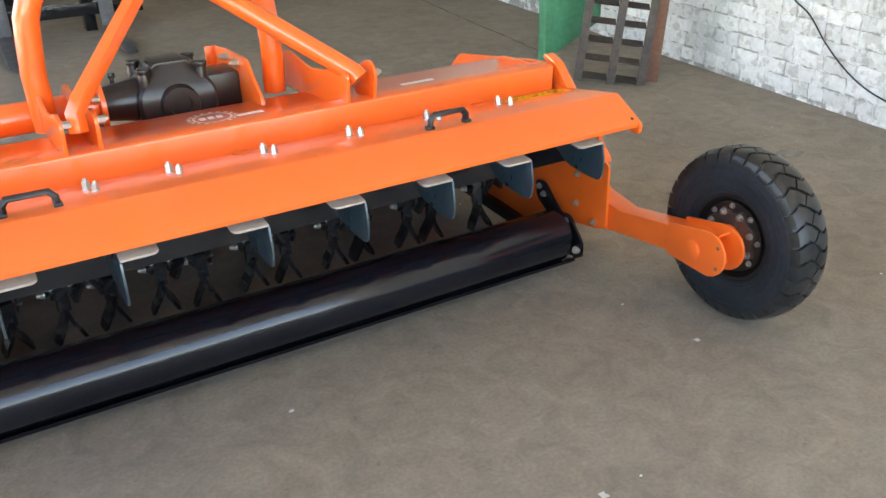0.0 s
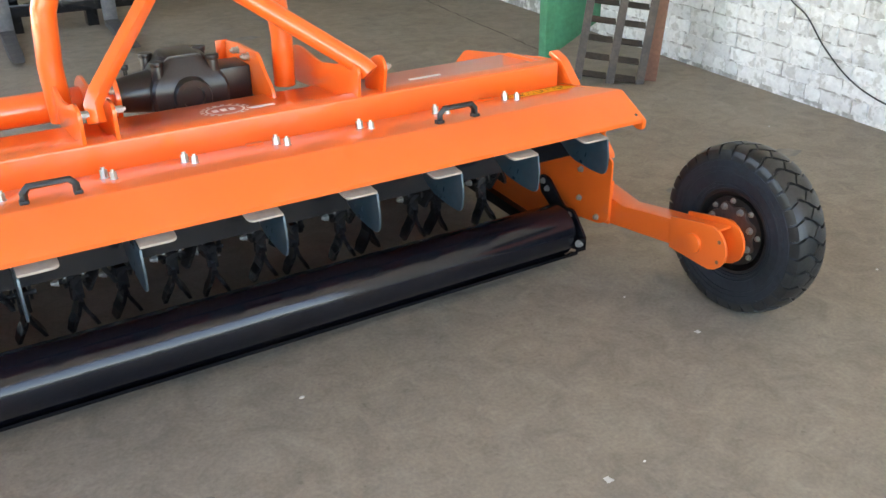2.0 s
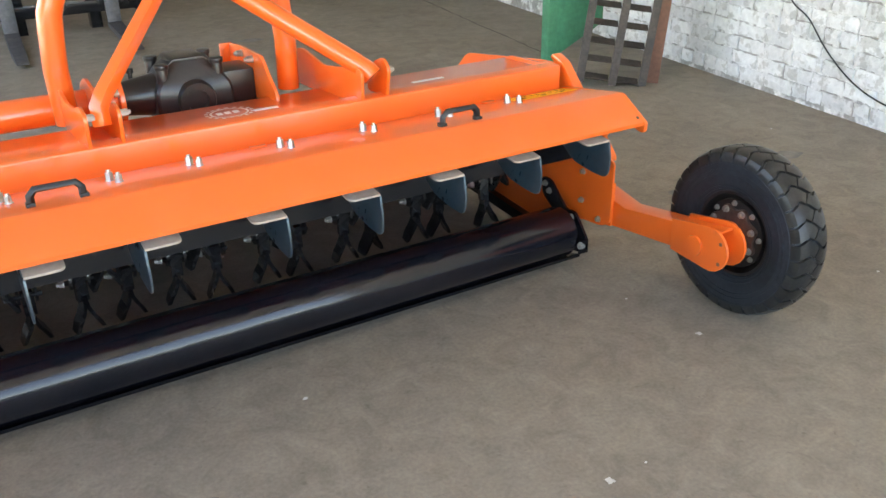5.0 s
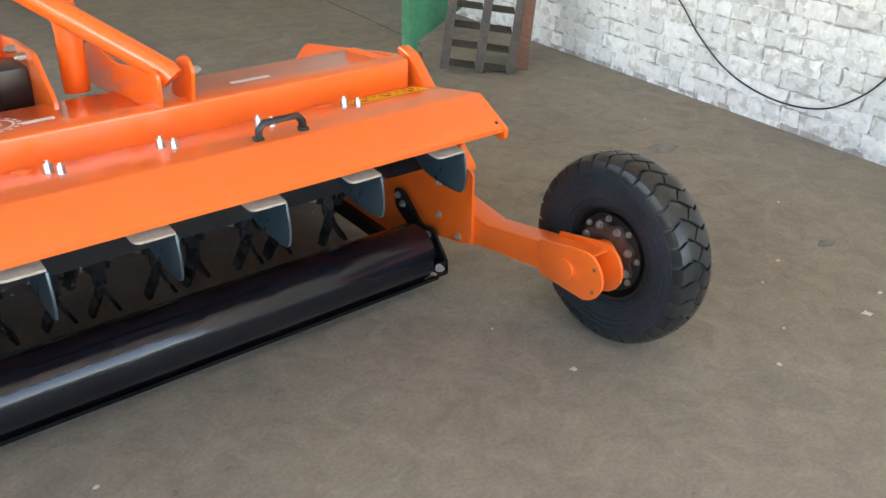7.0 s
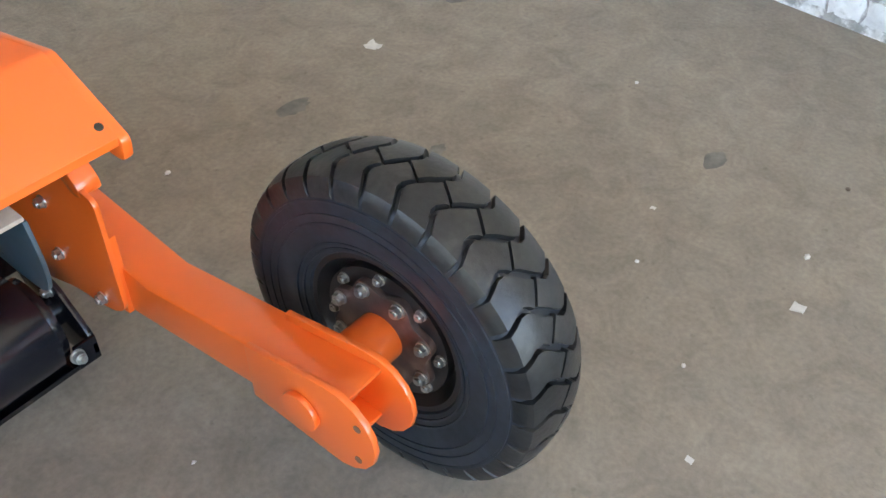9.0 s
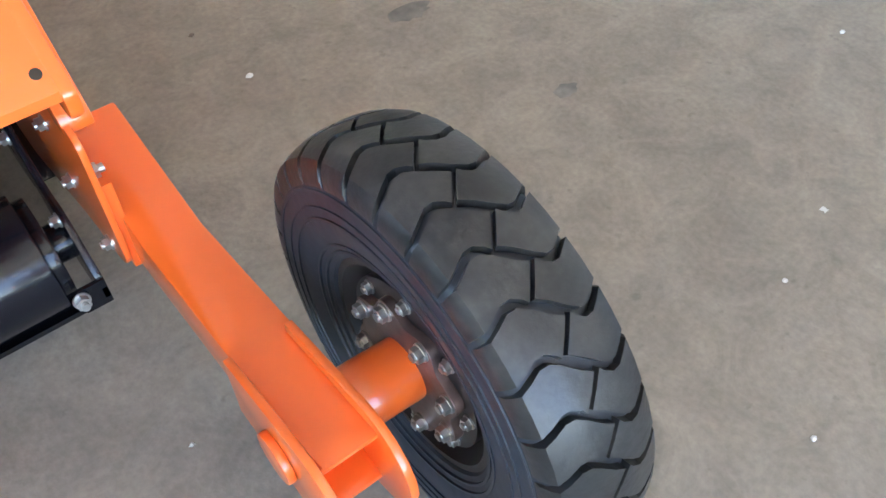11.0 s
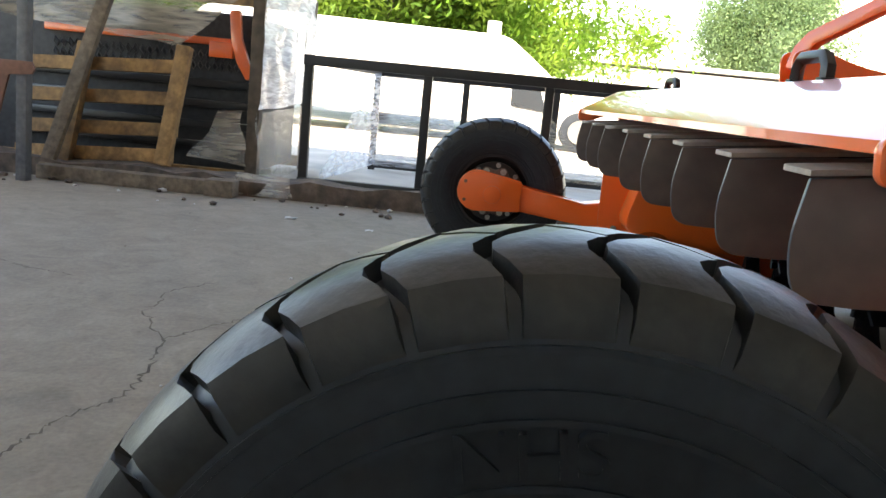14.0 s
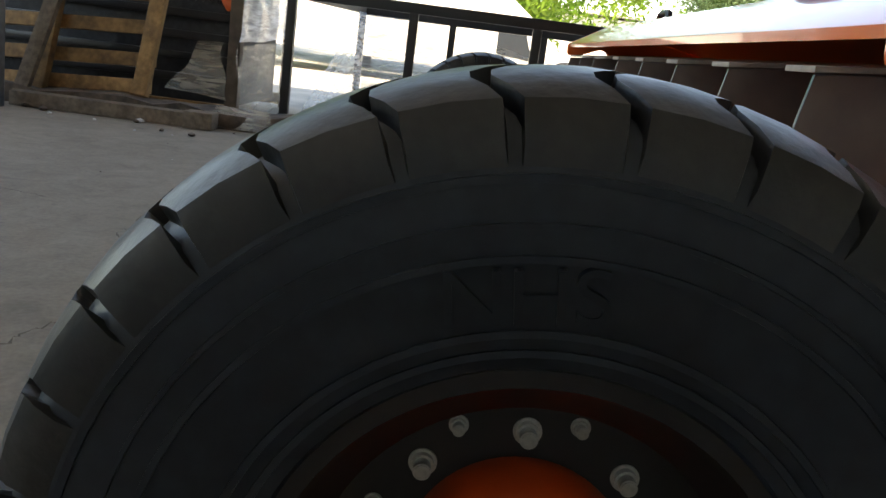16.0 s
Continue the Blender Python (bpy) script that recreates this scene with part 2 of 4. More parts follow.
def prism(bm, poly, x0, x1, axis="x"):
    def at(p, v):
        return (v, p[0], p[1]) if axis == "x" else (p[0], v, p[1]) if axis == "y" else (p[0], p[1], v)
    a = [bm.verts.new(at(p, x0)) for p in poly]
    b = [bm.verts.new(at(p, x1)) for p in poly]
    n = len(poly)
    bm.faces.new(a)
    bm.faces.new(b[::-1])
    for i in range(n):
        bm.faces.new((a[i], a[(i + 1) % n], b[(i + 1) % n], b[i]))


def rounded(poly, radii, seg=5):
    """A polygon with its corners rounded off."""
    out, n = [], len(poly)
    for i, p in enumerate(poly):
        r = radii[i] if isinstance(radii, (list, tuple)) else radii
        p, a, b = Vector(p), Vector(poly[i - 1]), Vector(poly[(i + 1) % n])
        if r <= 0:
            out.append(tuple(p))
            continue
        da, db = (a - p), (b - p)
        r = min(r, da.length * 0.45, db.length * 0.45)
        s, e = p + da.normalized() * r, p + db.normalized() * r
        for k in range(seg + 1):
            t = k / seg
            out.append(tuple((1 - t) ** 2 * s + 2 * t * (1 - t) * p + t * t * e))
    return out


def sweep(bm, pts, r, seg=12, square=False):
    """A tube along points."""
    pts = [Vector(p) for p in pts]
    rings, up = [], None
    for i, p in enumerate(pts):
        d = ((pts[min(i + 1, len(pts) - 1)] - p).normalized() + (p - pts[max(i - 1, 0)]).normalized()).normalized()
        if up is None:
            up = d.orthogonal().normalized()
        up = (up - d * up.dot(d)).normalized()
        side = d.cross(up)
        ring = []
        for k in range(seg):
            a = 2 * math.pi * (k + 0.5) / seg
            ring.append(bm.verts.new(p + r * (up * math.cos(a) + side * math.sin(a))))
        rings.append(ring)
    for a, b in zip(rings, rings[1:]):
        for k in range(seg):
            bm.faces.new((a[k], a[(k + 1) % seg], b[(k + 1) % seg], b[k]))
    bm.faces.new(rings[0][::-1])
    bm.faces.new(rings[-1])


def lathe(bm, prof, centre, seg=64, closed=False):
    """Turns a profile of (x, r) round an axis along x through centre."""
    cx, cy, cz = centre
    rings = []
    for k in range(seg):
        a = 2 * math.pi * k / seg
        rings.append([bm.verts.new((cx + x, cy + r * math.cos(a), cz + r * math.sin(a))) for x, r in prof])
    n = len(prof)
    for k in range(seg):
        a, b = rings[k], rings[(k + 1) % seg]
        for i in range(n if closed else n - 1):
            j = (i + 1) % n
            bm.faces.new((a[i], a[j], b[j], b[i]))


def lathe_y(bm, centre, prof, seg=36):
    """Turns a profile of (y, r) round an axis along y through centre."""
    rings = [[bm.verts.new((centre[0] + r * math.cos(2 * math.pi * k / seg), centre[1] + y, centre[2] + r * math.sin(2 * math.pi * k / seg))) for y, r in prof] for k in range(seg)]
    for a, b in zip(rings, rings[1:] + rings[:1]):
        for i in range(len(prof) - 1):
            bm.faces.new((a[i], a[i + 1], b[i + 1], b[i]))


def finish(name, bm, material, bevel=0.0, smooth=True, angle=35):
    bmesh.ops.remove_doubles(bm, verts=bm.verts, dist=1e-5)
    bmesh.ops.recalc_face_normals(bm, faces=bm.faces)
    if bevel:
        ed = [e for e in bm.edges if len(e.link_faces) == 2 and e.calc_face_angle(0) > radians(40)]
        bmesh.ops.bevel(bm, geom=ed, offset=bevel, segments=2, affect='EDGES', profile=0.6, clamp_overlap=True)
    me = bpy.data.meshes.new(name)
    if smooth:
        for f in bm.faces:
            f.smooth = True
        for e in bm.edges:
            e.smooth = len(e.link_faces) == 2 and e.calc_face_angle(0) < radians(angle)
    bm.to_mesh(me)
    bm.free()
    me.materials.append(material)
    return me


def part(name, bm, material, parent, label="", bevel=0.0, smooth=True):
    """Links a bmesh in world places as one mesh under a thing or a part."""
    ob = new(name, finish(name, bm, material, bevel, smooth))
    ob.parent = parent
    if parent is not None and parent.type == 'EMPTY':
        ob.location = -parent.location
    if label:
        tagged(ob, label)
    return ob


def piece(name, me, parent, m, label=""):
    """One of many alike pieces on a shared mesh, at the world pose m."""
    ob = new(name, me)
    ob.parent = parent
    off = parent.location if parent.type == 'EMPTY' else Vector()
    ob.matrix_basis = Matrix.Translation(-off) @ m
    if label:
        tagged(ob, label)
    return ob


def thing(name, at, label, category, group=""):
    ob = new(name)
    ob.location = at
    return tagged(ob, label, category, group)


def solid(name, bm, material, label, category="", kind="", group="", bevel=0.0, smooth=True):
    ob = new(name, finish(name, bm, material, bevel, smooth))
    return tagged(ob, label, category, group, kind)


def bolt_mesh(name, r, head, shank):
    bm = bmesh.new()
    q = bmesh.ops.create_cone(bm, cap_ends=True, segments=20, radius1=r * 1.5, radius2=r * 1.5, depth=0.003)
    bmesh.ops.translate(bm, verts=q["verts"], vec=(0, 0, 0.0015))
    q = bmesh.ops.create_cone(bm, cap_ends=True, segments=6, radius1=r * 1.25, radius2=r * 1.25, depth=head)
    bmesh.ops.translate(bm, verts=q["verts"], vec=(0, 0, 0.003 + head / 2))
    q = bmesh.ops.create_cone(bm, cap_ends=True, segments=12, radius1=r * 0.7, radius2=r * 0.7, depth=shank)
    bmesh.ops.translate(bm, verts=q["verts"], vec=(0, 0, 0.003 + head + shank / 2))
    return finish(name, bm, ZINC, 0.0, True)


NUT = bolt_mesh("nut", 0.010, 0.013, 0.009)
NUT_SMALL = bolt_mesh("nut_small", 0.009, 0.009, 0.004)
NUT_TALL = bolt_mesh("nut_tall", 0.010, 0.022, 0.008)


def stud_mesh():
    """A wheel stud: washer, round collar and a bright threaded end."""
    bm = bmesh.new()
    for z0, z1, r in ((0, 0.003, 0.017), (0.003, 0.012, 0.0135), (0.012, 0.027, 0.0105), (0.0272, 0.029, 0.0085)):
        q = bmesh.ops.create_cone(bm, cap_ends=True, segments=24, radius1=r, radius2=r, depth=z1 - z0)
        bmesh.ops.translate(bm, verts=q["verts"], vec=(0, 0, (z0 + z1) / 2))
    return finish("stud", bm, ZINC, 0.0, True)


STUD = stud_mesh()


def facing(p, d):
    return Matrix.Translation(p) @ Vector(d).to_track_quat("Z", "Y").to_matrix().to_4x4()


# ---- the mulcher ----
XC, XR = -1.375, 0.02            # middle and right end of the machine
XL = 2 * XC - XR
XLH = -2.47                     # left end of the hood, beside the belt drive
mulcher = thing("flail_mulcher", (XC, 0.6, 0), "orange flail mulcher with black roller on a concrete floor", "mulcher")
ENDS = ((1, "right"), (-1, "left"))


def X(s, x):
    return x if s > 0 else 2 * XC - x


# hood: sloping rear flap and nearly flat upper sheet, 5 mm plate with a turned-down lip
HOOD = [(-0.022, 0.697), (-0.0218, 0.7095), (-0.0195, 0.712), (0.108, 0.786), (0.12, 0.789), (0.47, 0.7225)]
bm = bmesh.new()
prism(bm, HOOD + [(p[0] + 0.003, p[1] - 0.006) for p in HOOD[::-1][:-1]] + [(-0.017, 0.697)], XLH + 0.006, XR - 0.008)
hood = part("hood", bm, ORANGE, mulcher, "bright orange sheet-steel rear hood with a creased slope")
end_poly = rounded([(-0.03, 0.708), (0.11, 0.788), (0.47, 0.729), (0.215, 0.53), (0.155, 0.65), (0.10, 0.705), (0.008, 0.668), (-0.027, 0.668)],
                   [0.01, 0.01, 0, 0, 0.02, 0.02, 0.02, 0.03])
for s, _ in ENDS:
    bm = bmesh.new()
    xe = XR if s > 0 else XLH - 0.006
    prism(bm, end_poly, xe - 0.010, xe + 0.007)
    e = part("hood_end_plate", bm, ORANGE, mulcher, "orange end plate with a rounded beak", bevel=0.005)
    bm = bmesh.new()
    rod(bm, (xe + 0.0065, 0.212, 0.628), (xe + 0.0078, 0.212, 0.628), 0.009, seg=20)
    part("drilled_hole", bm, INK, e, "dark drilled hole")
    # slot is not cut: pale patch paints the bright view through it
    bm = bmesh.new()
    prism(bm, rounded([(0.193, 0.726), (0.209, 0.73), (0.209, 0.754), (0.193, 0.75)], 0.007, 4), xe + 0.0065, xe + 0.0078)
    part("slot", bm, PLATE_TOP, e, "slot painted pale as the lit view through the end plate")
    bm = bmesh.new()
    rod(bm, (xe - 0.02, 0.0, 0.7225), (xe - 0.02, -0.001, 0.7242), 0.0065, seg=16)
    part("drilled_hole", bm, INK, e, "dark drilled hole")

# main frame: rear beam and upper deck
bm = bmesh.new()
prism(bm, rounded([(0.465, 0.71), (0.462, 0.818), (0.52, 0.822), (0.52, 0.80), (0.48, 0.79), (0.48, 0.71)], [0, 0.008, 0.004, 0, 0, 0], 3), XL + 0.02, XR - 0.02)
part("rear_beam", bm, ORANGE, mulcher, "orange pressed steel cross beam")
bm = bmesh.new()
prism(bm, [(0.50, 0.796), (0.85, 0.772), (0.95, 0.70), (1.42, 0.52), (1.42, 0.50), (0.94, 0.68), (0.84, 0.752), (0.50, 0.778)], XL + 0.01, XR - 0.012)
part("deck", bm, ORANGE, mulcher, "orange steel deck plate", bevel=0.003)
for s, _ in ENDS:
    bm = bmesh.new()
    prism(bm, rounded([(0.52, 0.78), (0.52, 0.822), (0.60, 0.803), (0.80, 0.792), (0.86, 0.765), (0.86, 0.74)], 0.01, 3), X(s, XR - 0.03), X(s, XR - 0.014))
    part("deck_rim", bm, ORANGE, mulcher, bevel=0.002)
    # side plate with its slanting flange
    sp = rounded([(0.132, 0.245), (0.132, 0.50), (0.17, 0.51), (0.215, 0.53), (0.51, 0.815), (0.63, 0.805), (1.20, 0.72), (1.50, 0.44), (1.50, 0.19), (1.45, 0.13), (0.64, 0.085), (0.30, 0.2), (0.18, 0.215)],
                 [0.03, 0.02, 0, 0, 0.03, 0.02, 0.03, 0.03, 0.05, 0.02, 0.02, 0.02, 0.03])
    bm = bmesh.new()
    prism(bm, sp, X(s, XR + 0.004), X(s, XR + 0.014))
    side = part("side_plate", bm, ORANGE, mulcher, "orange side plate with bolted bearing flange", bevel=0.002)
    bm = bmesh.new()
    fl = rounded([(0.162, 0.492), (0.188, 0.488), (0.51, 0.80), (0.56, 0.828), (0.548, 0.846), (0.485, 0.826), (0.166, 0.516)], [0.012, 0.012, 0.02, 0.008, 0.008, 0.02, 0.012], 4)
    prism(bm, fl, X(s, XR + 0.002), X(s, XR + 0.046))
    part("edge_flange", bm, ORANGE, side, "orange stiffening flange along the slanted edge", bevel=0.006)
    # skid
    bm = bmesh.new()
    prism(bm, rounded([(0.58, 0.055), (0.64, 0.04), (1.44, 0.075), (1.53, 0.18), (1.515, 0.2), (1.43, 0.13), (0.62, 0.09)], 0.01, 3), X(s, XR - 0.03), X(s, XR + 0.03))
    part("skid", bm, BLACK, mulcher, "black steel skid shoe")
    # bearing flange
    bc = (X(s, XR + 0.014), 0.812, 0.36)
    d = 1 if s > 0 else -1
    bm = bmesh.new()
    rod(bm, bc, (bc[0] + d * 0.012, bc[1], bc[2]), 0.152, seg=48)
    ring = part("bearing_flange", bm, GALV, mulcher, "round grey steel bearing flange", bevel=0.003)
    bm = bmesh.new()
    rod(bm, (bc[0] + d * 0.012, *bc[1:]), (bc[0] + d * 0.022, *bc[1:]), 0.105, seg=40)
    rod(bm, (bc[0] + d * 0.022, *bc[1:]), (bc[0] + d * 0.034, *bc[1:]), 0.05, seg=32)
    part("bearing_cover", bm, RUBBER, ring, "black bearing cover", bevel=0.003)
    for k in range(6):
        a = radians(20 + 60 * k)
        piece("bolt", NUT, ring, facing((bc[0] + d * 0.012, bc[1] + 0.128 * math.cos(a), bc[2] + 0.128 * math.sin(a)), (d, 0, 0)))
        piece("bolt", NUT, ring, facing((bc[0] + d * 0.022, bc[1] + 0.085 * math.cos(a + 0.5), bc[2] + 0.085 * math.sin(a + 0.5)), (d, 0, 0)))
    for y, z in ((0.30, 0.404), (0.204, 0.382), (0.545, 0.207), (0.718, 0.112), (1.15, 0.118), (1.38, 0.42)):
        piece("bolt", NUT, side, facing((X(s, XR + 0.014), y, z), (d, 0, 0)))
    for y, z in ((0.311, 0.284), (0.2, 0.238), (0.31, 0.41)):
        piece("bolt_head", NUT_SMALL, side, facing((X(s, XR + 0.004), y, z), (-d, 0, 0)))

bm = bmesh.new()
prism(bm, rounded([(0.2, 0.25), (0.3, 0.6), (0.52, 0.80), (1.15, 0.93), (1.3, 0.7), (1.2, 0.3), (0.8, 0.18)], 0.08, 5), XL + 0.0, XLH - 0.12)
part("belt_drive_housing", bm, ORANGE, mulcher, "orange belt drive housing", bevel=0.006)

# pairs of bolts, sticker, handles, print on the hood


def hood_z(y):
    return 0.789 - (y - 0.12) * 0.19


HN = (0, 0.1867, 0.9824)
for k in range(8):
    x = -0.318 - 0.3025 * k + (0.06 if k > 4 else 0.0)
    piece("bolt", NUT_TALL, hood, facing((x - 0.008, 0.36, hood_z(0.36)), HN))
    piece("bolt", NUT_TALL, hood, facing((x + 0.01, 0.308, hood_z(0.308)), HN) @ Matrix.Scale(0.88, 4))
bm = bmesh.new()
box(bm, -0.145, 0.145, -0.045, 0.045, 0, 0.0008)
bmesh.ops.transform(bm, matrix=Matrix.Translation((-0.145, 0.388, hood_z(0.388) + 0.001)) @ Matrix.Rotation(radians(-10.76), 4, 'X'), verts=bm.verts)
sticker = part("warning_sticker", bm, YELLOW, hood, "yellow warning sticker with small black pictograms")
bm = bmesh.new()
rs = random.Random(4)
for k in range(9):
    x = -0.13 + 0.031 * k
    box(bm, x - 0.009, x + 0.009, 0.026, 0.0275, 0.0009, 0.0013)
    box(bm, x - 0.006, x - 0.0045, 0.004, 0.024, 0.0009, 0.0013)
    box(bm, x - 0.001, x + 0.004, 0.006 + 0.004 * rs.random(), 0.016, 0.0009, 0.0013)
    if k % 3 == 1:
        box(bm, x - 0.01, x + 0.012, -0.026, -0.008, 0.0009, 0.0013)
    else:
        box(bm, x - 0.008, x + 0.006, -0.024, -0.022, 0.0009, 0.0013)
bmesh.ops.transform(bm, matrix=Matrix.Translation((-0.145, 0.388, hood_z(0.388) + 0.001)) @ Matrix.Rotation(radians(-10.76), 4, 'X'), verts=bm.verts)
part("pictogram_print", bm, INK, sticker)
for x, y in ((-0.668, 0.148), (-1.947, 0.19)):
    bm = bmesh.new()
    z0 = hood_z(y)
    sweep(bm, [(x - 0.068, y, z0), (x - 0.067, y, z0 + 0.03), (x - 0.052, y, z0 + 0.047), (x + 0.052, y, z0 + 0.047), (x + 0.067, y, z0 + 0.03), (x + 0.068, y, z0)], 0.0125, seg=4)
    box(bm, x - 0.082, x - 0.058, y - 0.014, y + 0.014, z0 - 0.002, z0 + 0.012)
    box(bm, x + 0.058, x + 0.082, y - 0.014, y + 0.014, z0 - 0.002, z0 + 0.012)
    part("handle", bm, PLASTIC, hood, "black plastic grab handle", bevel=0.003)
for x in (-1.31, -0.385):
    bm = bmesh.new()
    prism(bm, [(0.425, hood_z(0.425) - 0.001), (0.456, hood_z(0.456) - 0.001), (0.459, hood_z(0.459) + 0.007), (0.43, hood_z(0.43) + 0.005)], x, x + 0.055)
    part("hinge_tab", bm, ORANGE, hood, bevel=0.002)

# round gear emblem and pale label on the deck
bm = bmesh.new()
for k in range(18):
    a = 2 * math.pi * k / 18
    for r0, r1, w in ((0.075, 0.088, 0.17), (0.062, 0.07, 0.36)):
        vs = [bm.verts.new((-1.29 + r * math.cos(a + q), 0.70 + r * math.sin(a + q), 0.7830 - 0.07 * r * math.sin(a + q))) for r, q in ((r0, -w / 2), (r1, -w / 2), (r1, w / 2), (r0, w / 2))]
        bm.faces.new(vs)
for k in range(3):
    box(bm, -1.335 + 0.03 * k, -1.315 + 0.03 * k, 0.685, 0.715, 0.7815, 0.7838)
box(bm, -1.17 - 0.04, -1.17 + 0.05, 0.655, 0.675, 0.7842, 0.7868)
part("gear_emblem", bm, WHITE_INK, mulcher, "pale printed gear-shaped emblem", smooth=False)
bm = bmesh.new()
box(bm, -0.56, -0.42, 0.665, 0.685, 0.7835, 0.7860)
part("pale_label", bm, WHITE_INK, mulcher, "small pale label strip")

# deflector fins under the hood
fin_poly = rounded([(-0.022, 0.662), (0.25, 0.69), (0.25, 0.585), (0.17, 0.535), (0.06, 0.524), (-0.022, 0.526), (-0.035, 0.59)], [0, 0, 0.01, 0.03, 0.03, 0.04, 0.05], 6)


def fin(s):
    bm = bmesh.new()
    prism(bm, fin_poly, -0.0035, 0.0035)
    fm = finish("fin", bm, PLATE, 0.0015)
    # faces towards +x take the browner sheet, the rest stay blue-grey
    fm.materials.append(PLATE_BROWN)
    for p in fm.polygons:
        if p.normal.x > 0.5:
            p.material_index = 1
    bm = bmesh.new()
    poly = rounded([(0, -0.022), (-s * 0.105, -0.022), (-s * 0.105, 0.30), (0, 0.32)], [0, 0.025, 0.01, 0], 5)
    a = [bm.verts.new((x, y, 0.664 + (y + 0.022) * 0.105)) for x, y in poly]
    f = bm.faces.new(a)
    q = bmesh.ops.extrude_face_region(bm, geom=[f])
    bmesh.ops.translate(bm, verts=[v for v in q["geom"] if isinstance(v, bmesh.types.BMVert)], vec=(0, 0, 0.007))
    return fm, finish("flange", bm, PLATE_TOP, 0.001)


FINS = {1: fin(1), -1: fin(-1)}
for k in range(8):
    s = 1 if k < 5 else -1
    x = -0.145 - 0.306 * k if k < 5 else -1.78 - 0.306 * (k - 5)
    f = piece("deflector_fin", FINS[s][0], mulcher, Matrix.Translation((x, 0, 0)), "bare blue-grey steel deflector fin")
    piece("flange", FINS[s][1], f, Matrix(), "dusty pale steel flange")

# black sheet added behind the fins, standing in for the shade there
bm = bmesh.new()
prism(bm, [(0.272, 0.498), (0.278, 0.498), (0.308, 0.69), (0.302, 0.69)], XL + 0.05, XR - 0.02)
part("darkening_sheet", bm, BLACK, mulcher, "black sheet added for the shade inside the hood")

# unseen front curtain of dark rubber, added to shade the floor underneath
bm = bmesh.new()
box(bm, XL + 0.02, XR - 0.01, 1.425, 1.433, 0.03, 0.53)
part("shading_curtain", bm, RUBBER, mulcher, "unseen dark rubber curtain added to shade the floor beneath")

# roller
RY, RZ, RR = 0.325, 0.159, 0.106
bm = bmesh.new()
rod(bm, (XL + 0.09, RY, RZ), (XR - 0.09, RY, RZ), RR, seg=64)
roller = part("roller", bm, ROLLERPAINT, mulcher, "glossy black steel rear roller", bevel=0.004)
bm = bmesh.new()
prism(bm, [(RY - 0.03, 0.048), (RY - 0.085, 0.064), (RY - 0.088, 0.079), (RY - 0.03, 0.058)], XL + 0.07, XR - 0.05)
part("scraper_bar", bm, BLACK, mulcher, "black scraper bar along the roller")
for s, _ in ENDS:
    bm = bmesh.new()
    rod(bm, (X(s, XR - 0.095), RY, RZ), (X(s, XR - 0.07), RY, RZ), RR * 0.86, seg=48)
    rod(bm, (X(s, XR - 0.075), RY, RZ), (X(s, XR - 0.03), RY, RZ), 0.035, seg=24)
    part("roller_end_cap", bm, BLACK, roller, bevel=0.003)
    bm = bmesh.new()
    br = rounded([(0.215, 0.085), (0.215, 0.15), (0.30, 0.245), (0.36, 0.235), (0.47, 0.33), (0.53, 0.33), (0.52, 0.25), (0.42, 0.19), (0.40, 0.09), (0.33, 0.06)],
                 [0.02, 0.02, 0.03, 0.02, 0.02, 0.025, 0.02, 0.02, 0.02, 0.02], 4)
    prism(bm, br, X(s, XR - 0.04), X(s, XR - 0.028))
    box(bm, X(s, XR - 0.075), X(s, XR - 0.028), 0.215, 0.223, 0.09, 0.15)
    bk = part("roller_bracket", bm, BLACK, mulcher, "black roller end bracket", bevel=0.002)
    d = 1 if s > 0 else -1
    for y, z in ((0.315, 0.215), (0.5, 0.305), (0.47, 0.28)):
        piece("bolt", NUT_SMALL, bk, facing((X(s, XR - 0.04), y, z), (-d, 0, 0)))
    piece("bolt", NUT, bk, facing((X(s, -0.054), 0.212, 0.132), (0, -1, 0.25)))

# rotor with hinged flails
OY, OZ = 0.832, 0.367
bm = bmesh.new()
rod(bm, (XL + 0.02, OY, OZ), (XR - 0.005, OY, OZ), 0.09, seg=40)
rotor = part("rotor", bm, DARK, mulcher, "black oiled rotor tube", bevel=0.003)


def lug_mesh():
    bm = bmesh.new()
    for x in (-0.034, 0.026):
        prism(bm, rounded([(0.06, -0.045), (-0.06, -0.04), (-0.085, -0.015), (-0.085, 0.015), (-0.06, 0.04), (0.06, 0.045)], 0.015, 3), x, x + 0.009)
    rod(bm, (-0.05, -0.06, 0), (0.05, -0.06, 0), 0.009, seg=10)
    return finish("lug", bm, DARK, 0.0)


def flail_mesh():
    bm = bmesh.new()
    box(bm, -0.02, 0.02, -0.014, 0.014, -0.075, 0.02)
    for sg in (1, -1):
        pts = [(0, -0.05, 0.026), (sg * 0.005, -0.095, 0.028), (sg * 0.016, -0.125, 0.031), (sg * 0.032, -0.152, 0.032), (sg * 0.046, -0.186, 0.025)]
        prev = None
        for x, z, w in pts:
            row = [bm.verts.new((x + dx, dy, z)) for dx, dy in ((-0.007, -w), (0.007, -w), (0.007, w), (-0.007, w))]
            if prev:
                for i in range(4):
                    bm.faces.new((prev[i], prev[(i + 1) % 4], row[(i + 1) % 4], row[i]))
            else:
                bm.faces.new(row)
            prev = row
        bm.faces.new(prev[::-1])
    return finish("flail", bm, DARK, 0.0, False)


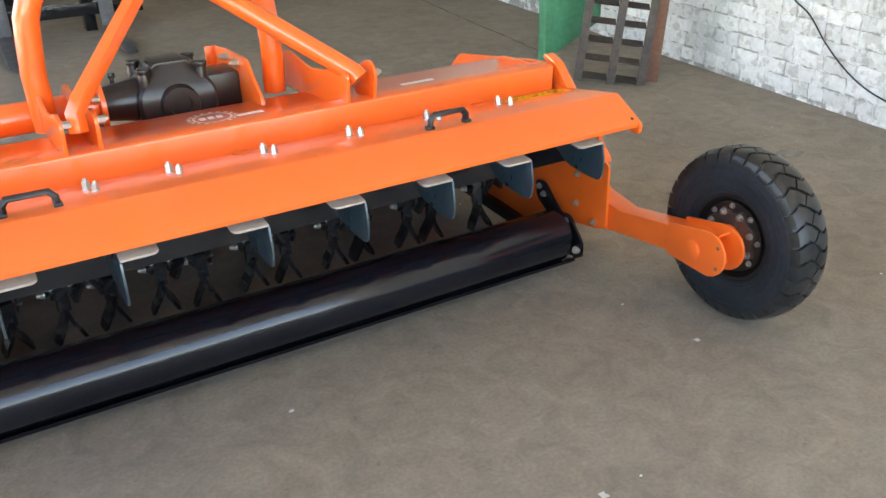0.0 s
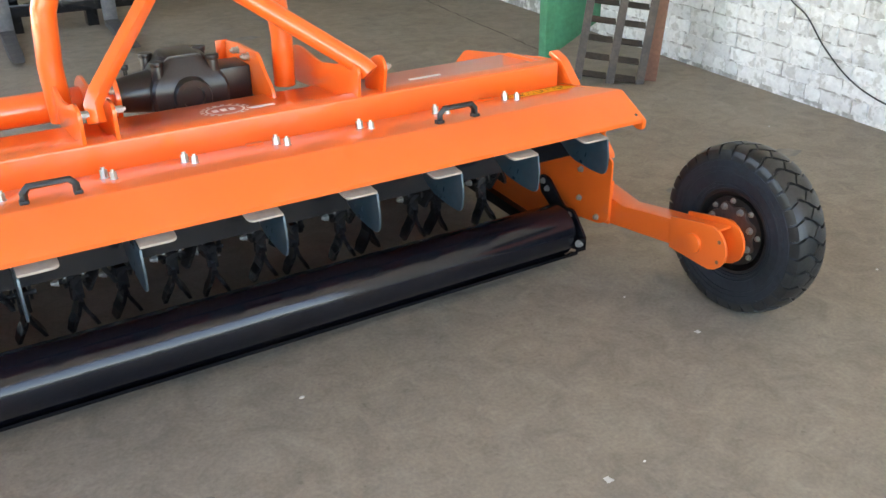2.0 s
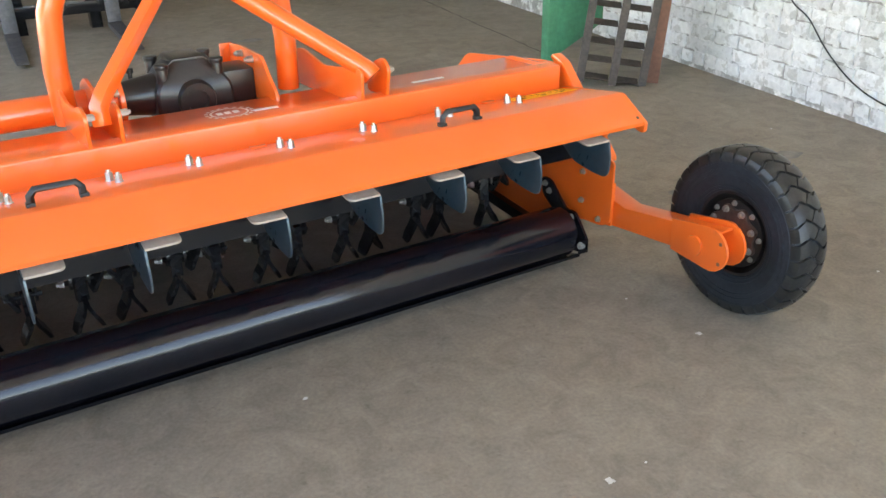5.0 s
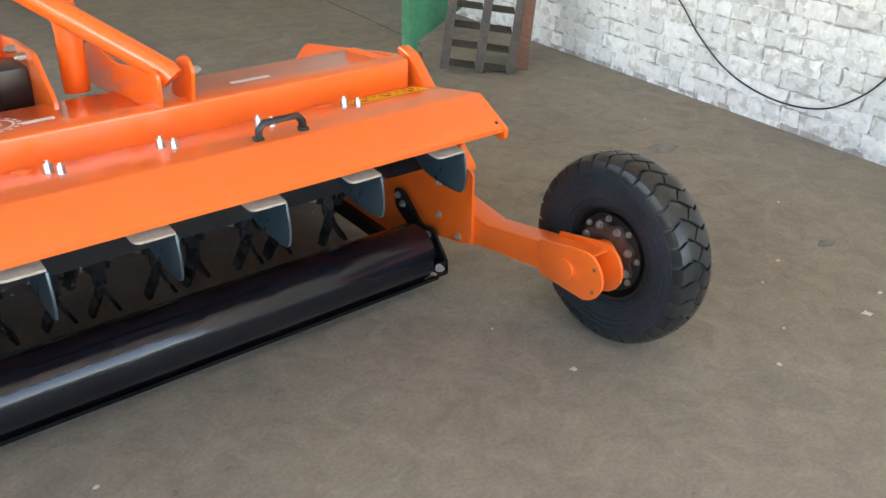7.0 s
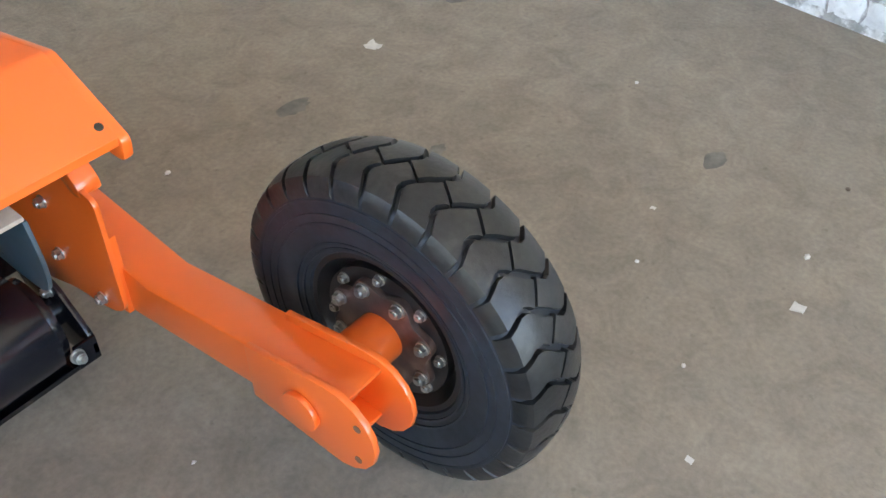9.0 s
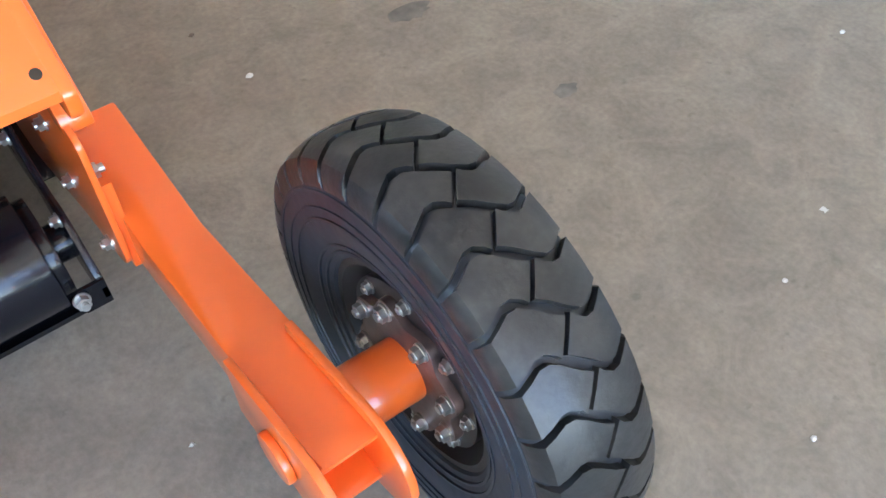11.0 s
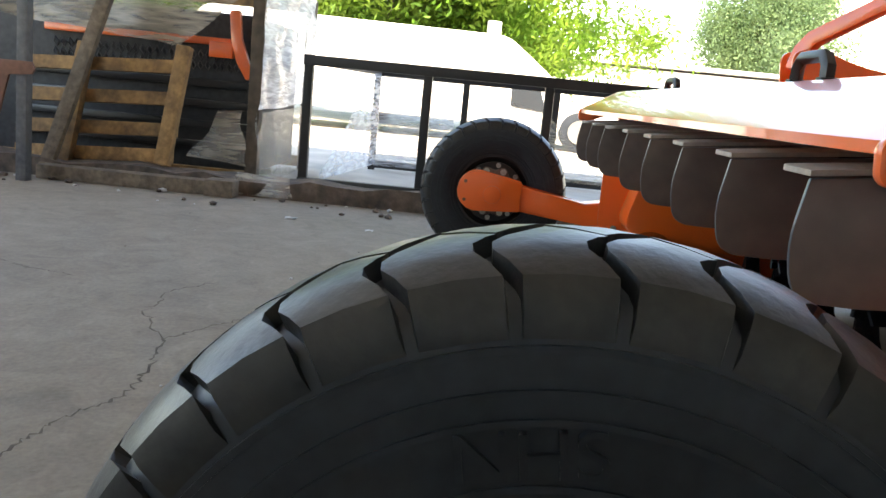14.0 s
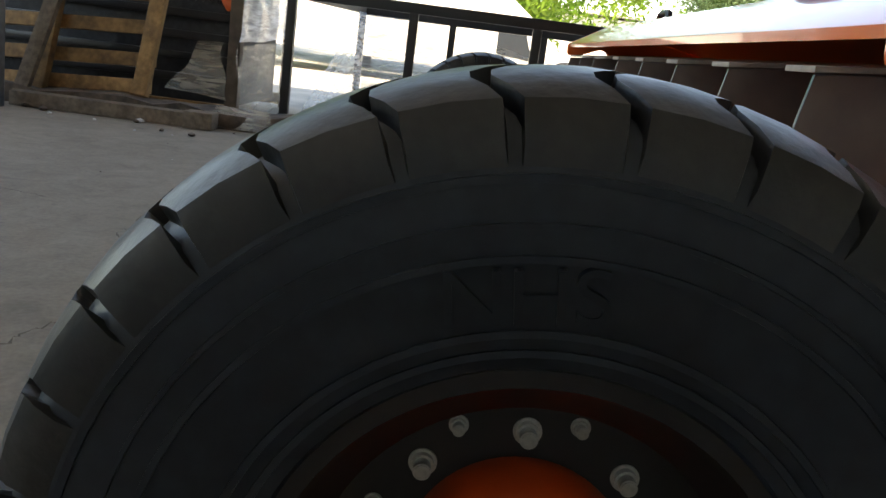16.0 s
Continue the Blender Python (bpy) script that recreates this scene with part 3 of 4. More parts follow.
LUG, FLAIL = lug_mesh(), flail_mesh()
rs = random.Random(2)
for k in range(30):
    x = -0.12 - 0.0845 * k
    ang = (20, -38, 62, -80)[k % 4]
    a = radians(ang)
    c = Vector((x, OY - 0.09 * math.cos(a), OZ + 0.09 * math.sin(a)))
    lug = piece("flail_lug", LUG, rotor, Matrix.Translation(c) @ Matrix.Rotation(-a, 4, 'X'), "dark welded flail lug")
    pin = Matrix.Rotation(-a, 4, 'X') @ Vector((0, -0.06, 0))
    fl = new("flail", FLAIL)
    fl.parent = rotor
    fl.matrix_basis = Matrix.Translation(c + pin) @ Matrix.Rotation(radians(rs.uniform(-12, 12)), 4, 'X') @ Matrix.Rotation(radians(rs.uniform(-10, 10)), 4, 'Z')
    nut = new("bolt", NUT)
    nut.parent = rotor
    nut.matrix_basis = Matrix.Translation(c + pin) @ facing((-0.05, 0, 0), (-1, 0, 0))

# drive: gearbox, shaft tube, headstock
bm = bmesh.new()
GC = Vector((-1.335, 1.05, 0.8))
q = bmesh.ops.create_uvsphere(bm, u_segments=32, v_segments=20, radius=0.165)
for v in q["verts"]:
    v.co = Vector((max(-0.125, min(0.125, v.co.x)) * 1.15, max(-0.1, min(0.13, v.co.y)) * 1.15, max(-0.125, min(0.115, v.co.z)) * 1.05))
    f = 1 - 0.4 * max(0.0, v.co.z - 0.02) / 0.1
    v.co.x, v.co.y = v.co.x * f, v.co.y * f
    v.co += GC
gear = part("gearbox", bm, IRON, mulcher, "dark brown cast-iron gearbox")


def gear_part(name, build, bevel=0.004):
    bm = bmesh.new()
    build(bm)
    part(name, bm, IRON, gear, bevel=bevel)


gear_part("output_boss", lambda b: lathe_y(b, GC + Vector((0, -0.105, -0.02)), ((0.0, 0.0), (0.0, 0.075), (-0.022, 0.07), (-0.03, 0.066), (-0.03, 0.042), (-0.012, 0.04), (-0.012, 0.0))), 0.0)
gear_part("input_neck", lambda b: rod(b, GC + Vector((-0.12, 0, -0.005)), GC + Vector((-0.25, 0, -0.005)), 0.08, 0.062, seg=28))
gear_part("side_block", lambda b: box(b, GC.x + 0.08, GC.x + 0.243, GC.y - 0.08, GC.y + 0.08, GC.z - 0.09, GC.z + 0.06), 0.012)
gear_part("top_cover", lambda b: prism(b, rounded([(GC.x - 0.1, GC.z + 0.08), (GC.x + 0.09, GC.z + 0.08), (GC.x + 0.06, GC.z + 0.127), (GC.x - 0.06, GC.z + 0.127)], 0.012, 3), GC.y - 0.06, GC.y + 0.09, axis="y"))
gear_part("breather", lambda b: (rod(b, GC + Vector((-0.2, 0.02, 0.04)), GC + Vector((-0.2, 0.02, 0.085)), 0.008, seg=12), rod(b, GC + Vector((-0.2, 0.02, 0.08)), GC + Vector((-0.2, 0.02, 0.1)), 0.014, seg=12)))
for dx, dy in ((-0.105, -0.075), (0.1, -0.075), (-0.105, 0.09), (0.1, 0.09)):
    gear_part("bolt_boss", lambda b: (rod(b, GC + Vector((dx, dy, 0.0)), GC + Vector((dx, dy, 0.105)), 0.024, 0.021, seg=18), rod(b, GC + Vector((dx, dy, 0.1)), GC + Vector((dx, dy, 0.118)), 0.026, seg=18)))
bm = bmesh.new()
for k in range(4):
    a = radians(45 + 90 * k)
    rod(bm, GC + Vector((0.045 * math.cos(a), -0.134, -0.02 + 0.045 * math.sin(a))), GC + Vector((0.045 * math.cos(a), -0.137, -0.02 + 0.045 * math.sin(a))), 0.007, seg=10)
part("threaded_hole", bm, INK, gear)
bm = bmesh.new()
rod(bm, GC + Vector((-0.25, 0, -0.005)), GC + Vector((-0.268, 0, -0.005)), 0.095, seg=32)
rod(bm, GC + Vector((-0.268, 0, -0.005)), (XL + 0.1, GC.y, GC.z - 0.005), 0.056, seg=28)
tube = part("shaft_tube", bm, ORANGE, mulcher, "orange tube over the drive shaft", bevel=0.003)
for k in range(6):
    a = radians(30 + 60 * k)
    piece("bolt", NUT, tube, facing(GC + Vector((-0.268, 0.08 * math.cos(a), -0.005 + 0.08 * math.sin(a))), (-1, 0, 0)))
bm = bmesh.new()
prism(bm, rounded([(0.74, 0.74), (0.76, 0.81), (0.84, 0.87), (0.885, 0.92), (1.12, 0.915), (1.26, 0.9), (1.27, 0.74)], [0, 0.02, 0.04, 0.025, 0.03, 0.02, 0], 4), -1.092, -1.078)
box(bm, -1.13, -1.078, 1.262, 1.276, 0.76, 0.9)
gp = part("gearbox_mount", bm, ORANGE, mulcher, "orange gearbox mounting plate", bevel=0.003)
for y in (0.98, 1.1):
    piece("bolt", NUT_TALL, gp, facing((-1.092, y, 0.89), (-1, 0, 0)))
for xs in ((-1.80, -1.70), (-0.875, -0.775)):
    for x in xs:
        bm = bmesh.new()
        if x == -0.775:
            poly = [(0.47, 0.82), (0.445, 0.92), (0.49, 0.955), (0.57, 0.92), (0.63, 0.80)]
        else:
            poly = [(0.47, 0.78), (0.455, 0.925), (0.53, 0.935), (0.64, 0.9), (0.8, 0.875), (1.02, 0.905), (1.16, 0.84), (1.18, 0.74)]
        prism(bm, rounded(poly, [0, 0.03, 0.03, 0.03, 0.04, 0.05, 0.04, 0][:len(poly)], 4), x - 0.006, x + 0.006)
        b2 = part("brace_bracket", bm, ORANGE, mulcher, "orange pierced brace bracket", bevel=0.002)
        piece("bolt", NUT_TALL, b2, facing((x + 0.006, 0.49, 0.905), (1, 0, 0)))
APEX = Vector((-1.33, 0.97, 1.29))
bm = bmesh.new()
sweep(bm, [(-0.822, 0.485, 0.892), (-0.835, 0.50, 0.912), (-0.87, 0.53, 0.94), APEX], 0.036, seg=16)
part("brace", bm, ORANGE, mulcher, "orange tubular headstock brace")
bm = bmesh.new()
sweep(bm, [(-1.75, 0.485, 0.875), (-1.75, 0.50, 0.93), (-1.725, 0.52, 0.965), APEX], 0.03, seg=4)
part("brace", bm, ORANGE, mulcher, "orange flat headstock brace", bevel=0.004)
hoop = [(-1.79, 0.97, 0.76), (-1.795, 0.97, 0.95), (-1.785, 0.97, 1.08)]
hoop += [(-1.785 + 0.2 * (1 - math.cos(radians(a))), 0.97, 1.08 + 0.23 * math.sin(radians(a))) for a in (15, 30, 45, 60, 75, 90)]
hoop += [(2 * -1.375 - x, y, z) for x, y, z in hoop[::-1]]
bm = bmesh.new()
sweep(bm, hoop, 0.042, seg=16)
part("headstock_hoop", bm, ORANGE, mulcher, "orange bent-tube headstock")

# wheels on trailing arms
WX, WY, WZ = 0.287, -0.305, 0.3205
W = 0.068


def tyre_profile():
    half = [(0.048, 0.155), (0.066, 0.165), (0.079, 0.2), (0.083, 0.235), (0.0825, 0.262), (0.0808, 0.274), (0.0785, 0.279), (0.0755, 0.288), (0.066, 0.297), (0.042, 0.3065)]
    half = [(x * 0.95, r) for x, r in half]
    return [(-x, r) for x, r in half] + [(0, 0.31)] + half[::-1]


NB = 31


def block_mesh(side):
    """One tread block between two zigzag cross grooves, its outline in (across, along) on the tread."""
    bm = bmesh.new()
    pitch = 2 * math.pi / NB
    half = [(0.19, 0.84), (0.0, 0.98), (-0.3, 1.24), (-0.46, 1.36), (-0.62, 1.36), (-0.82, 1.23), (-1.0, 1.12)]
    low = [(-0.19, 0.16), (-0.19, 0.16), (-0.3, 0.24), (-0.46, 0.36), (-0.62, 0.36), (-0.82, 0.23), (-1.0, 0.12)]
    tops = {0.0: 0.3205, 0.3: 0.32, 0.46: 0.3187, 0.62: 0.3162, 0.82: 0.312, 1.0: 0.306}
    gap = 0.062
    rows = []
    for k, ((u1, v1), (u0, v0)) in enumerate(zip(half, low)):
        r = tops[abs(u1)] if abs(u1) in tops else 0.3203
        g = gap if k > 1 else gap * 0.8
        du = 0.05 if k < 2 else 0.0
        rows.append([(u0 - du, v0 + g, r - 0.014), (u0 - du, v0 + g + 0.025, r), ((u0 + u1) / 2 - du, (v0 + v1) / 2, r + 0.0004), (u1 - du, v1 - g - 0.025, r), (u1 - du, v1 - g, r - 0.014)])
    for u, r in ((-1.07, 0.298), (-1.13, 0.2835)):
        rows.append([(u, 0.12 + gap, r - 0.01), (u, 0.12 + gap + 0.02, r), (u, 0.62, r), (u, 1.12 - gap - 0.02, r), (u, 1.12 - gap, r - 0.01)])
    grid = []
    for row in rows:
        line = []
        for u, v, r in row:
            if side > 0:
                u, v = -u, 1 - v
            a = v * pitch
            line.append(bm.verts.new((u * W, r * math.sin(a), r * math.cos(a))))
        grid.append(line)
    lo = [bm.verts.new((v.co.x, v.co.y * 0.955, v.co.z * 0.955)) for v in grid[0]]
    for i in range(4):
        bm.faces.new((grid[0][i], grid[0][i + 1], lo[i + 1], lo[i]))
    for a, b in zip(grid, grid[1:]):
        for i in range(4):
            bm.faces.new((a[i], a[i + 1], b[i + 1], b[i]))
    bm.faces.new(grid[-1])
    return finish("tread_block", bm, TREAD, 0.0, True, 30)


BLOCKS = {1: block_mesh(1), -1: block_mesh(-1)}
for s, _ in ENDS:
    d = 1 if s > 0 else -1
    c = Vector((X(s, WX), WY, WZ))
    bm = bmesh.new()
    lathe(bm, tyre_profile(), c, 96)
    tyre = part("tyre", bm, RUBBER, mulcher, "black pneumatic tyre with chunky tread blocks")
    for k in range(NB):
        for sg in (1, -1):
            piece("tread_block", BLOCKS[sg], tyre, Matrix.Translation(c) @ Matrix.Rotation(2 * math.pi * k / NB - radians(3.9), 4, 'X'))
    # raised sidewall rings
    for side in (1, -1):
        for r, x, w in ((0.268, 0.0768, 0.0022), (0.245, 0.0782, 0.0013), (0.228, 0.0778, 0.0018), (0.187, 0.0702, 0.002), (0.175, 0.0662, 0.002)):
            bm = bmesh.new()
            lathe(bm, [(side * (x - 0.004), r - w - 0.001), (side * (x + 0.0025), r - w), (side * (x + 0.0025), r + w), (side * (x - 0.004), r + w + 0.001)], c, 96, True)
            part("sidewall_ring", bm, RUBBER, tyre)
    # moulded letters on the sidewall
    cu = bpy.data.curves.new("letters", 'FONT')
    cu.body, cu.size, cu.extrude, cu.align_x = "NHS", 0.045, 0.002, 'CENTER'
    tmp = new("letters", cu)
    me = bpy.data.meshes.new_from_object(tmp)
    bpy.data.objects.remove(tmp)
    me.materials.append(RUBBER)
    lm = Matrix.Translation(c) @ Matrix.Rotation(radians(d * 8), 4, 'X') @ Matrix.Translation((d * 0.0732, 0, 0.193)) @ Matrix.Rotation(radians(90 * d), 4, 'Z') @ Matrix.Rotation(radians(90), 4, 'X') @ Matrix.Rotation(radians(13), 4, 'X')
    piece("moulded_letters", me, tyre, lm, "raised moulded letters on the sidewall")
    bm = bmesh.new()
    lathe(bm, [(-0.058, 0.163), (-0.058, 0.152), (-0.045, 0.146), (-0.028, 0.128), (0.028, 0.128), (0.045, 0.146), (0.058, 0.152), (0.058, 0.163), (0.04, 0.156), (-0.04, 0.156)], c, 64, True)
    rod(bm, c + Vector((-d * 0.05, 0, 0)), c + Vector((-d * 0.02, 0, 0)), 0.13, seg=48)
    rim = part("rim", bm, RIMBLACK, mulcher, "black steel wheel rim")
    bm = bmesh.new()
    lobed = []
    for k in range(96):
        a = 2 * math.pi * k / 96
        rr = 0.104 + 0.009 * math.cos(8 * a + math.pi)
        lobed.append((c.y + rr * math.cos(a), c.z + rr * math.sin(a)))
    prism(bm, lobed, c.x - d * 0.064, c.x - d * 0.05)
    hub = part("hub_flange", bm, HUBSTEEL, mulcher, "rusty scalloped steel hub flange", bevel=0.002)
    for k in range(8):
        a = radians(22.5 + 45 * k)
        o = Vector((0, 0.096 * math.cos(a), 0.096 * math.sin(a)))
        piece("bolt", NUT_SMALL, hub, facing(c + o + Vector((-d * 0.064, 0, 0)), (-d, 0, 0)))
        o = Vector((0, 0.116 * math.cos(a + 0.28), 0.116 * math.sin(a + 0.28)))
        piece("bolt", NUT_SMALL, rim, facing(c + o + Vector((-d * 0.05, 0, 0)), (-d, 0, 0)) @ Matrix.Scale(0.8, 4))
    for k in range(8):
        a = radians(93 + 45 * k)
        o = Vector((-d * 0.02, 0.092 * math.cos(a), 0.092 * math.sin(a)))
        piece("bolt", STUD, rim, facing(c + o, (d, 0, 0)) @ Matrix.Scale(0.55, 4))
        o = Vector((-d * 0.02, 0.101 * math.cos(a + 0.45), 0.103 * math.sin(a + 0.45)))
        piece("bolt", STUD, rim, facing(c + o, (d, 0, 0)) @ Matrix.Scale(0.38, 4))
    bm = bmesh.new()
    lathe(bm, [(-d * 0.02, 0.0), (-d * 0.02, 0.074), (-d * 0.008, 0.074), (0.0, 0.071), (d * 0.012, 0.066), (d * 0.018, 0.06), (d * 0.021, 0.05), (d * 0.021, 0.0)], c, 48)
    part("hub_cap", bm, HUBRED, mulcher, "deep orange hub cap")
    # arm
    bm = bmesh.new()
    prism(bm, [(-0.345, 0.396), (0.075, 0.325), (0.335, 0.372), (0.39, 0.325), (0.54, 0.165), (0.5, 0.145), (0.16, 0.224), (-0.345, 0.29)], X(s, 0.044), X(s, 0.134))
    prism(bm, [(-0.345, 0.396), (-0.345, 0.385), (-0.395, 0.394), (-0.395, 0.404)], X(s, 0.044), X(s, 0.134))
    prism(bm, [(-0.345, 0.301), (-0.345, 0.29), (-0.395, 0.284), (-0.395, 0.295)], X(s, 0.044), X(s, 0.134))
    arm = part("wheel_arm", bm, ORANGE, mulcher, "orange welded box-section wheel arm", bevel=0.005)
    for x0, x1 in ((0.032, 0.044), (0.120, 0.132)):
        bm = bmesh.new()
        pts = [(-0.195, 0.265), (-0.19, 0.385)]
        pts += [(-0.375 - 0.083 * math.sin(radians(a)), 0.337 + 0.083 * math.cos(radians(a))) for a in range(-10, 191, 20)]
        prism(bm, pts, X(s, x0), X(s, x1))
        part("arm_lug", bm, ORANGE, arm, "rounded orange lug plate", bevel=0.003)
    bm = bmesh.new()
    rod(bm, (X(s, 0.032), -0.312, 0.328), (X(s, 0.020), -0.312, 0.328), 0.037, seg=32)
    part("pin_boss", bm, ORANGE, arm, bevel=0.004)
    bm = bmesh.new()
    for y, z in ((-0.425, 0.375), (-0.425, 0.298)):
        rod(bm, (X(s, 0.0315), y, z), (X(s, 0.0305), y, z), 0.007, seg=14)
    part("drilled_hole", bm, RUST, arm)
    bm = bmesh.new()
    rod(bm, (X(s, 0.130), WY, WZ + 0.01), (X(s, WX - 0.063), WY, WZ + 0.003), 0.046, seg=36)
    part("axle_tube", bm, ORANGE, arm, "orange axle stub", bevel=0.002)
    bm = bmesh.new()
    prism(bm, [(0.14, 0.23), (0.15, 0.24), (0.15, 0.40), (0.14, 0.41)], X(s, XR + 0.014), X(s, 0.05))
    prism(bm, [(0.14, 0.226), (0.4, 0.2), (0.4, 0.21), (0.14, 0.236)], X(s, XR + 0.014), X(s, 0.05))
    part("mount_strip", bm, ORANGE, arm, bevel=0.002)

# ---- the place ----
bm = bmesh.new()
box(bm, -4.4, 4.2, -6.0, 14.0, -0.2, 0.0)
floor = solid("floor", bm, CONCRETE, "grey-brown worn concrete workshop floor", "floor", "structure", smooth=False)
bm = bmesh.new()
box(bm, -300, 300, -300, 300, -0.45, -0.03)
bmesh.ops.delete(bm, geom=[f for f in bm.faces if f.normal.z < 0.5], context='FACES')
ground = solid("ground", bm, GROUND, "pale sunlit dusty yard ground", "ground", "structure", smooth=False)
bm = bmesh.new()
box(bm, -4.66, -4.38, -6.0, 9.0, -0.2, 0.115)
bmesh.ops.subdivide_edges(bm, edges=[e for e in bm.edges if abs(e.verts[0].co.y - e.verts[1].co.y) > 1], cuts=90)
rs = random.Random(11)
for v in bm.verts:
    if v.co.z > 0:
        v.co.x += rs.uniform(-0.012, 0.012)
        v.co.z += rs.uniform(-0.03, 0.018)
curb = solid("curb", bm, CURB, "crumbling dirty brick sill at the open gate", "curb", "structure")

WT = Matrix.Translation((2.545, 0, 0)) @ Matrix.Rotation(radians(-6.0), 4, 'Z')
bm = bmesh.new()
box(bm, 0.001, 0.4, -6.5, 14.0, -0.05, 4.6, WT)
wall_east = solid("wall_east", bm, MORTAR, "whitewashed rough block wall with wide mortar joints", "wall", "structure", smooth=False)
bm = bmesh.new()
for x0, x1, z0, z1 in ((-5.4, -5.2, -0.05, 4.6), (2.8, 3.3, -0.05, 4.6), (-5.2, 2.8, -0.05, 0.7), (-5.2, 2.8, 4.3, 4.6)):
    box(bm, x0, x1, -6.3, -5.9, z0, z1)
solid("wall_south", bm, PLASTER, "plain grey wall with a long window opening", "wall", "structure", smooth=False)
bm = bmesh.new()
box(bm, -5.4, 4.6, 13.0, 13.3, -0.05, 4.6)
solid("wall_north", bm, PLASTER, "plain grey far wall", "wall", "structure", smooth=False)
bm = bmesh.new()
box(bm, -4.9, -4.5, 6.4, 13.0, -0.05, 4.6)
box(bm, -4.9, -4.5, -6.0, -5.2, -0.05, 4.6)
box(bm, -4.9, -4.5, -5.2, 6.4, 3.8, 4.6)
solid("wall_west", bm, PLASTER, "plain wall with a wide open gateway", "wall", "structure", smooth=False)
bm = bmesh.new()
box(bm, -5.4, 4.6, -6.3, 13.3, 4.6, 4.8)
solid("ceiling", bm, CEIL, "plain concrete ceiling slab", "ceiling", "structure", smooth=False)

# ---- loose things in the hall ----
# green stand
stand = thing("green_steel_stand", (1.8, 2.75, 0), "chipped green steel stand on a pale block", "stand")
bm = bmesh.new()
box(bm, 1.64, 1.72, 2.68, 2.76, 0.1, 1.9)
part("post", bm, GREEN, stand, "green square post", bevel=0.004)
bm = bmesh.new()
prism(bm, [(1.72, 0.16), (2.15, 0.36), (2.15, 1.6), (1.95, 1.6), (1.95, 0.62), (1.72, 0.58)], 2.70, 2.72, axis="y")
part("panel", bm, GREEN, stand, "dull green sheet panel", bevel=0.002)
bm = bmesh.new()
box(bm, 1.60, 1.74, 2.66, 2.79, 0.0, 0.1)
part("foot_block", bm, WOOD, stand, "pale wooden foot block", bevel=0.005)

# leaning steel ladder tracks
track = thing("steel_ramp_grid", (1.95, 2.3, 0), "worn brown riveted steel ramp grid leaning by the wall", "ramp grid")
LT = Matrix.Translation((1.95, 2.3, 0)) @ Matrix.Rotation(radians(-33), 4, 'Z') @ Matrix.Rotation(radians(8), 4, 'Y') @ Matrix.Rotation(radians(-9), 4, 'X')
for x in (-0.25, -0.02, 0.19):
    bm = bmesh.new()
    box(bm, x - 0.028, x + 0.028, -0.006, 0.006, 0.004, 1.7, LT)
    box(bm, x - 0.004, x + 0.004, 0.0061, 0.06, 0.004, 1.7, LT)
    part("rail", bm, GRATE, track)
for x0, x1 in ((-0.222, -0.048), (0.008, 0.162)):
    for k in range(13):
        z = 0.05 + 0.125 * k
        bm = bmesh.new()
        m = LT @ Matrix.Translation((0, 0.03, z))
        box(bm, x0, x1, -0.03, 0.03, -0.005, 0.005, m @ Matrix.Rotation(radians(35), 4, 'X'))
        box(bm, x0, x1, -0.03, 0.03, -0.005, 0.005, m @ Matrix.Translation((0, 0.045, 0.0)) @ Matrix.Rotation(radians(-35), 4, 'X'))
        part("rung", bm, GRATE, track)
track2 = thing("rust_brown_channel", (2.25, 2.3, 0), "rust-brown steel channel leaning against the wall", "channel")
bm = bmesh.new()
CT = Matrix.Translation((2.22, 2.22, 0)) @ Matrix.Rotation(radians(-33), 4, 'Z') @ Matrix.Rotation(radians(5), 4, 'Y') @ Matrix.Rotation(radians(-4), 4, 'X')
box(bm, -0.05, 0.05, -0.004, 0.004, 0.003, 1.9, CT)
box(bm, 0.042, 0.05, 0.004, 0.06, 0.003, 1.9, CT)
box(bm, -0.05, -0.042, 0.004, 0.06, 0.003, 1.9, CT)
part("channel", bm, RUST, track2)

# cable on the wall
bm = bmesh.new()
pts = [WT @ Vector((-0.026 - 0.004 * math.sin(9 * y), y, z)) for y, z in ((-0.75, 1.9), (-0.5, 1.28), (-0.33, 0.93), (-0.18, 0.68), (-0.02, 0.41), (0.12, 0.27), (0.27, 0.19), (0.47, 0.155), (0.7, 0.172),
                                                                    (0.93, 0.245), (1.16, 0.385), (1.34, 0.55), (1.5, 0.64), (1.7, 0.86), (1.9, 1.2), (2.02, 1.9))]
line = []
for i in range(len(pts) - 1):
    p0, p1, p2, p3 = pts[max(i - 1, 0)], pts[i], pts[i + 1], pts[min(i + 2, len(pts) - 1)]
    for k in range(5):
        u = k / 5
        line.append(0.5 * (2 * p1 + (p2 - p0) * u + (2 * p0 - 5 * p1 + 4 * p2 - p3) * u * u + (3 * p1 - p0 - 3 * p2 + p3) * u ** 3))
sweep(bm, line + [pts[-1]], 0.0048, seg=8)
solid("wall_cable", bm, CABLE, "thin black cable hanging in a loop on the white wall", "cable")

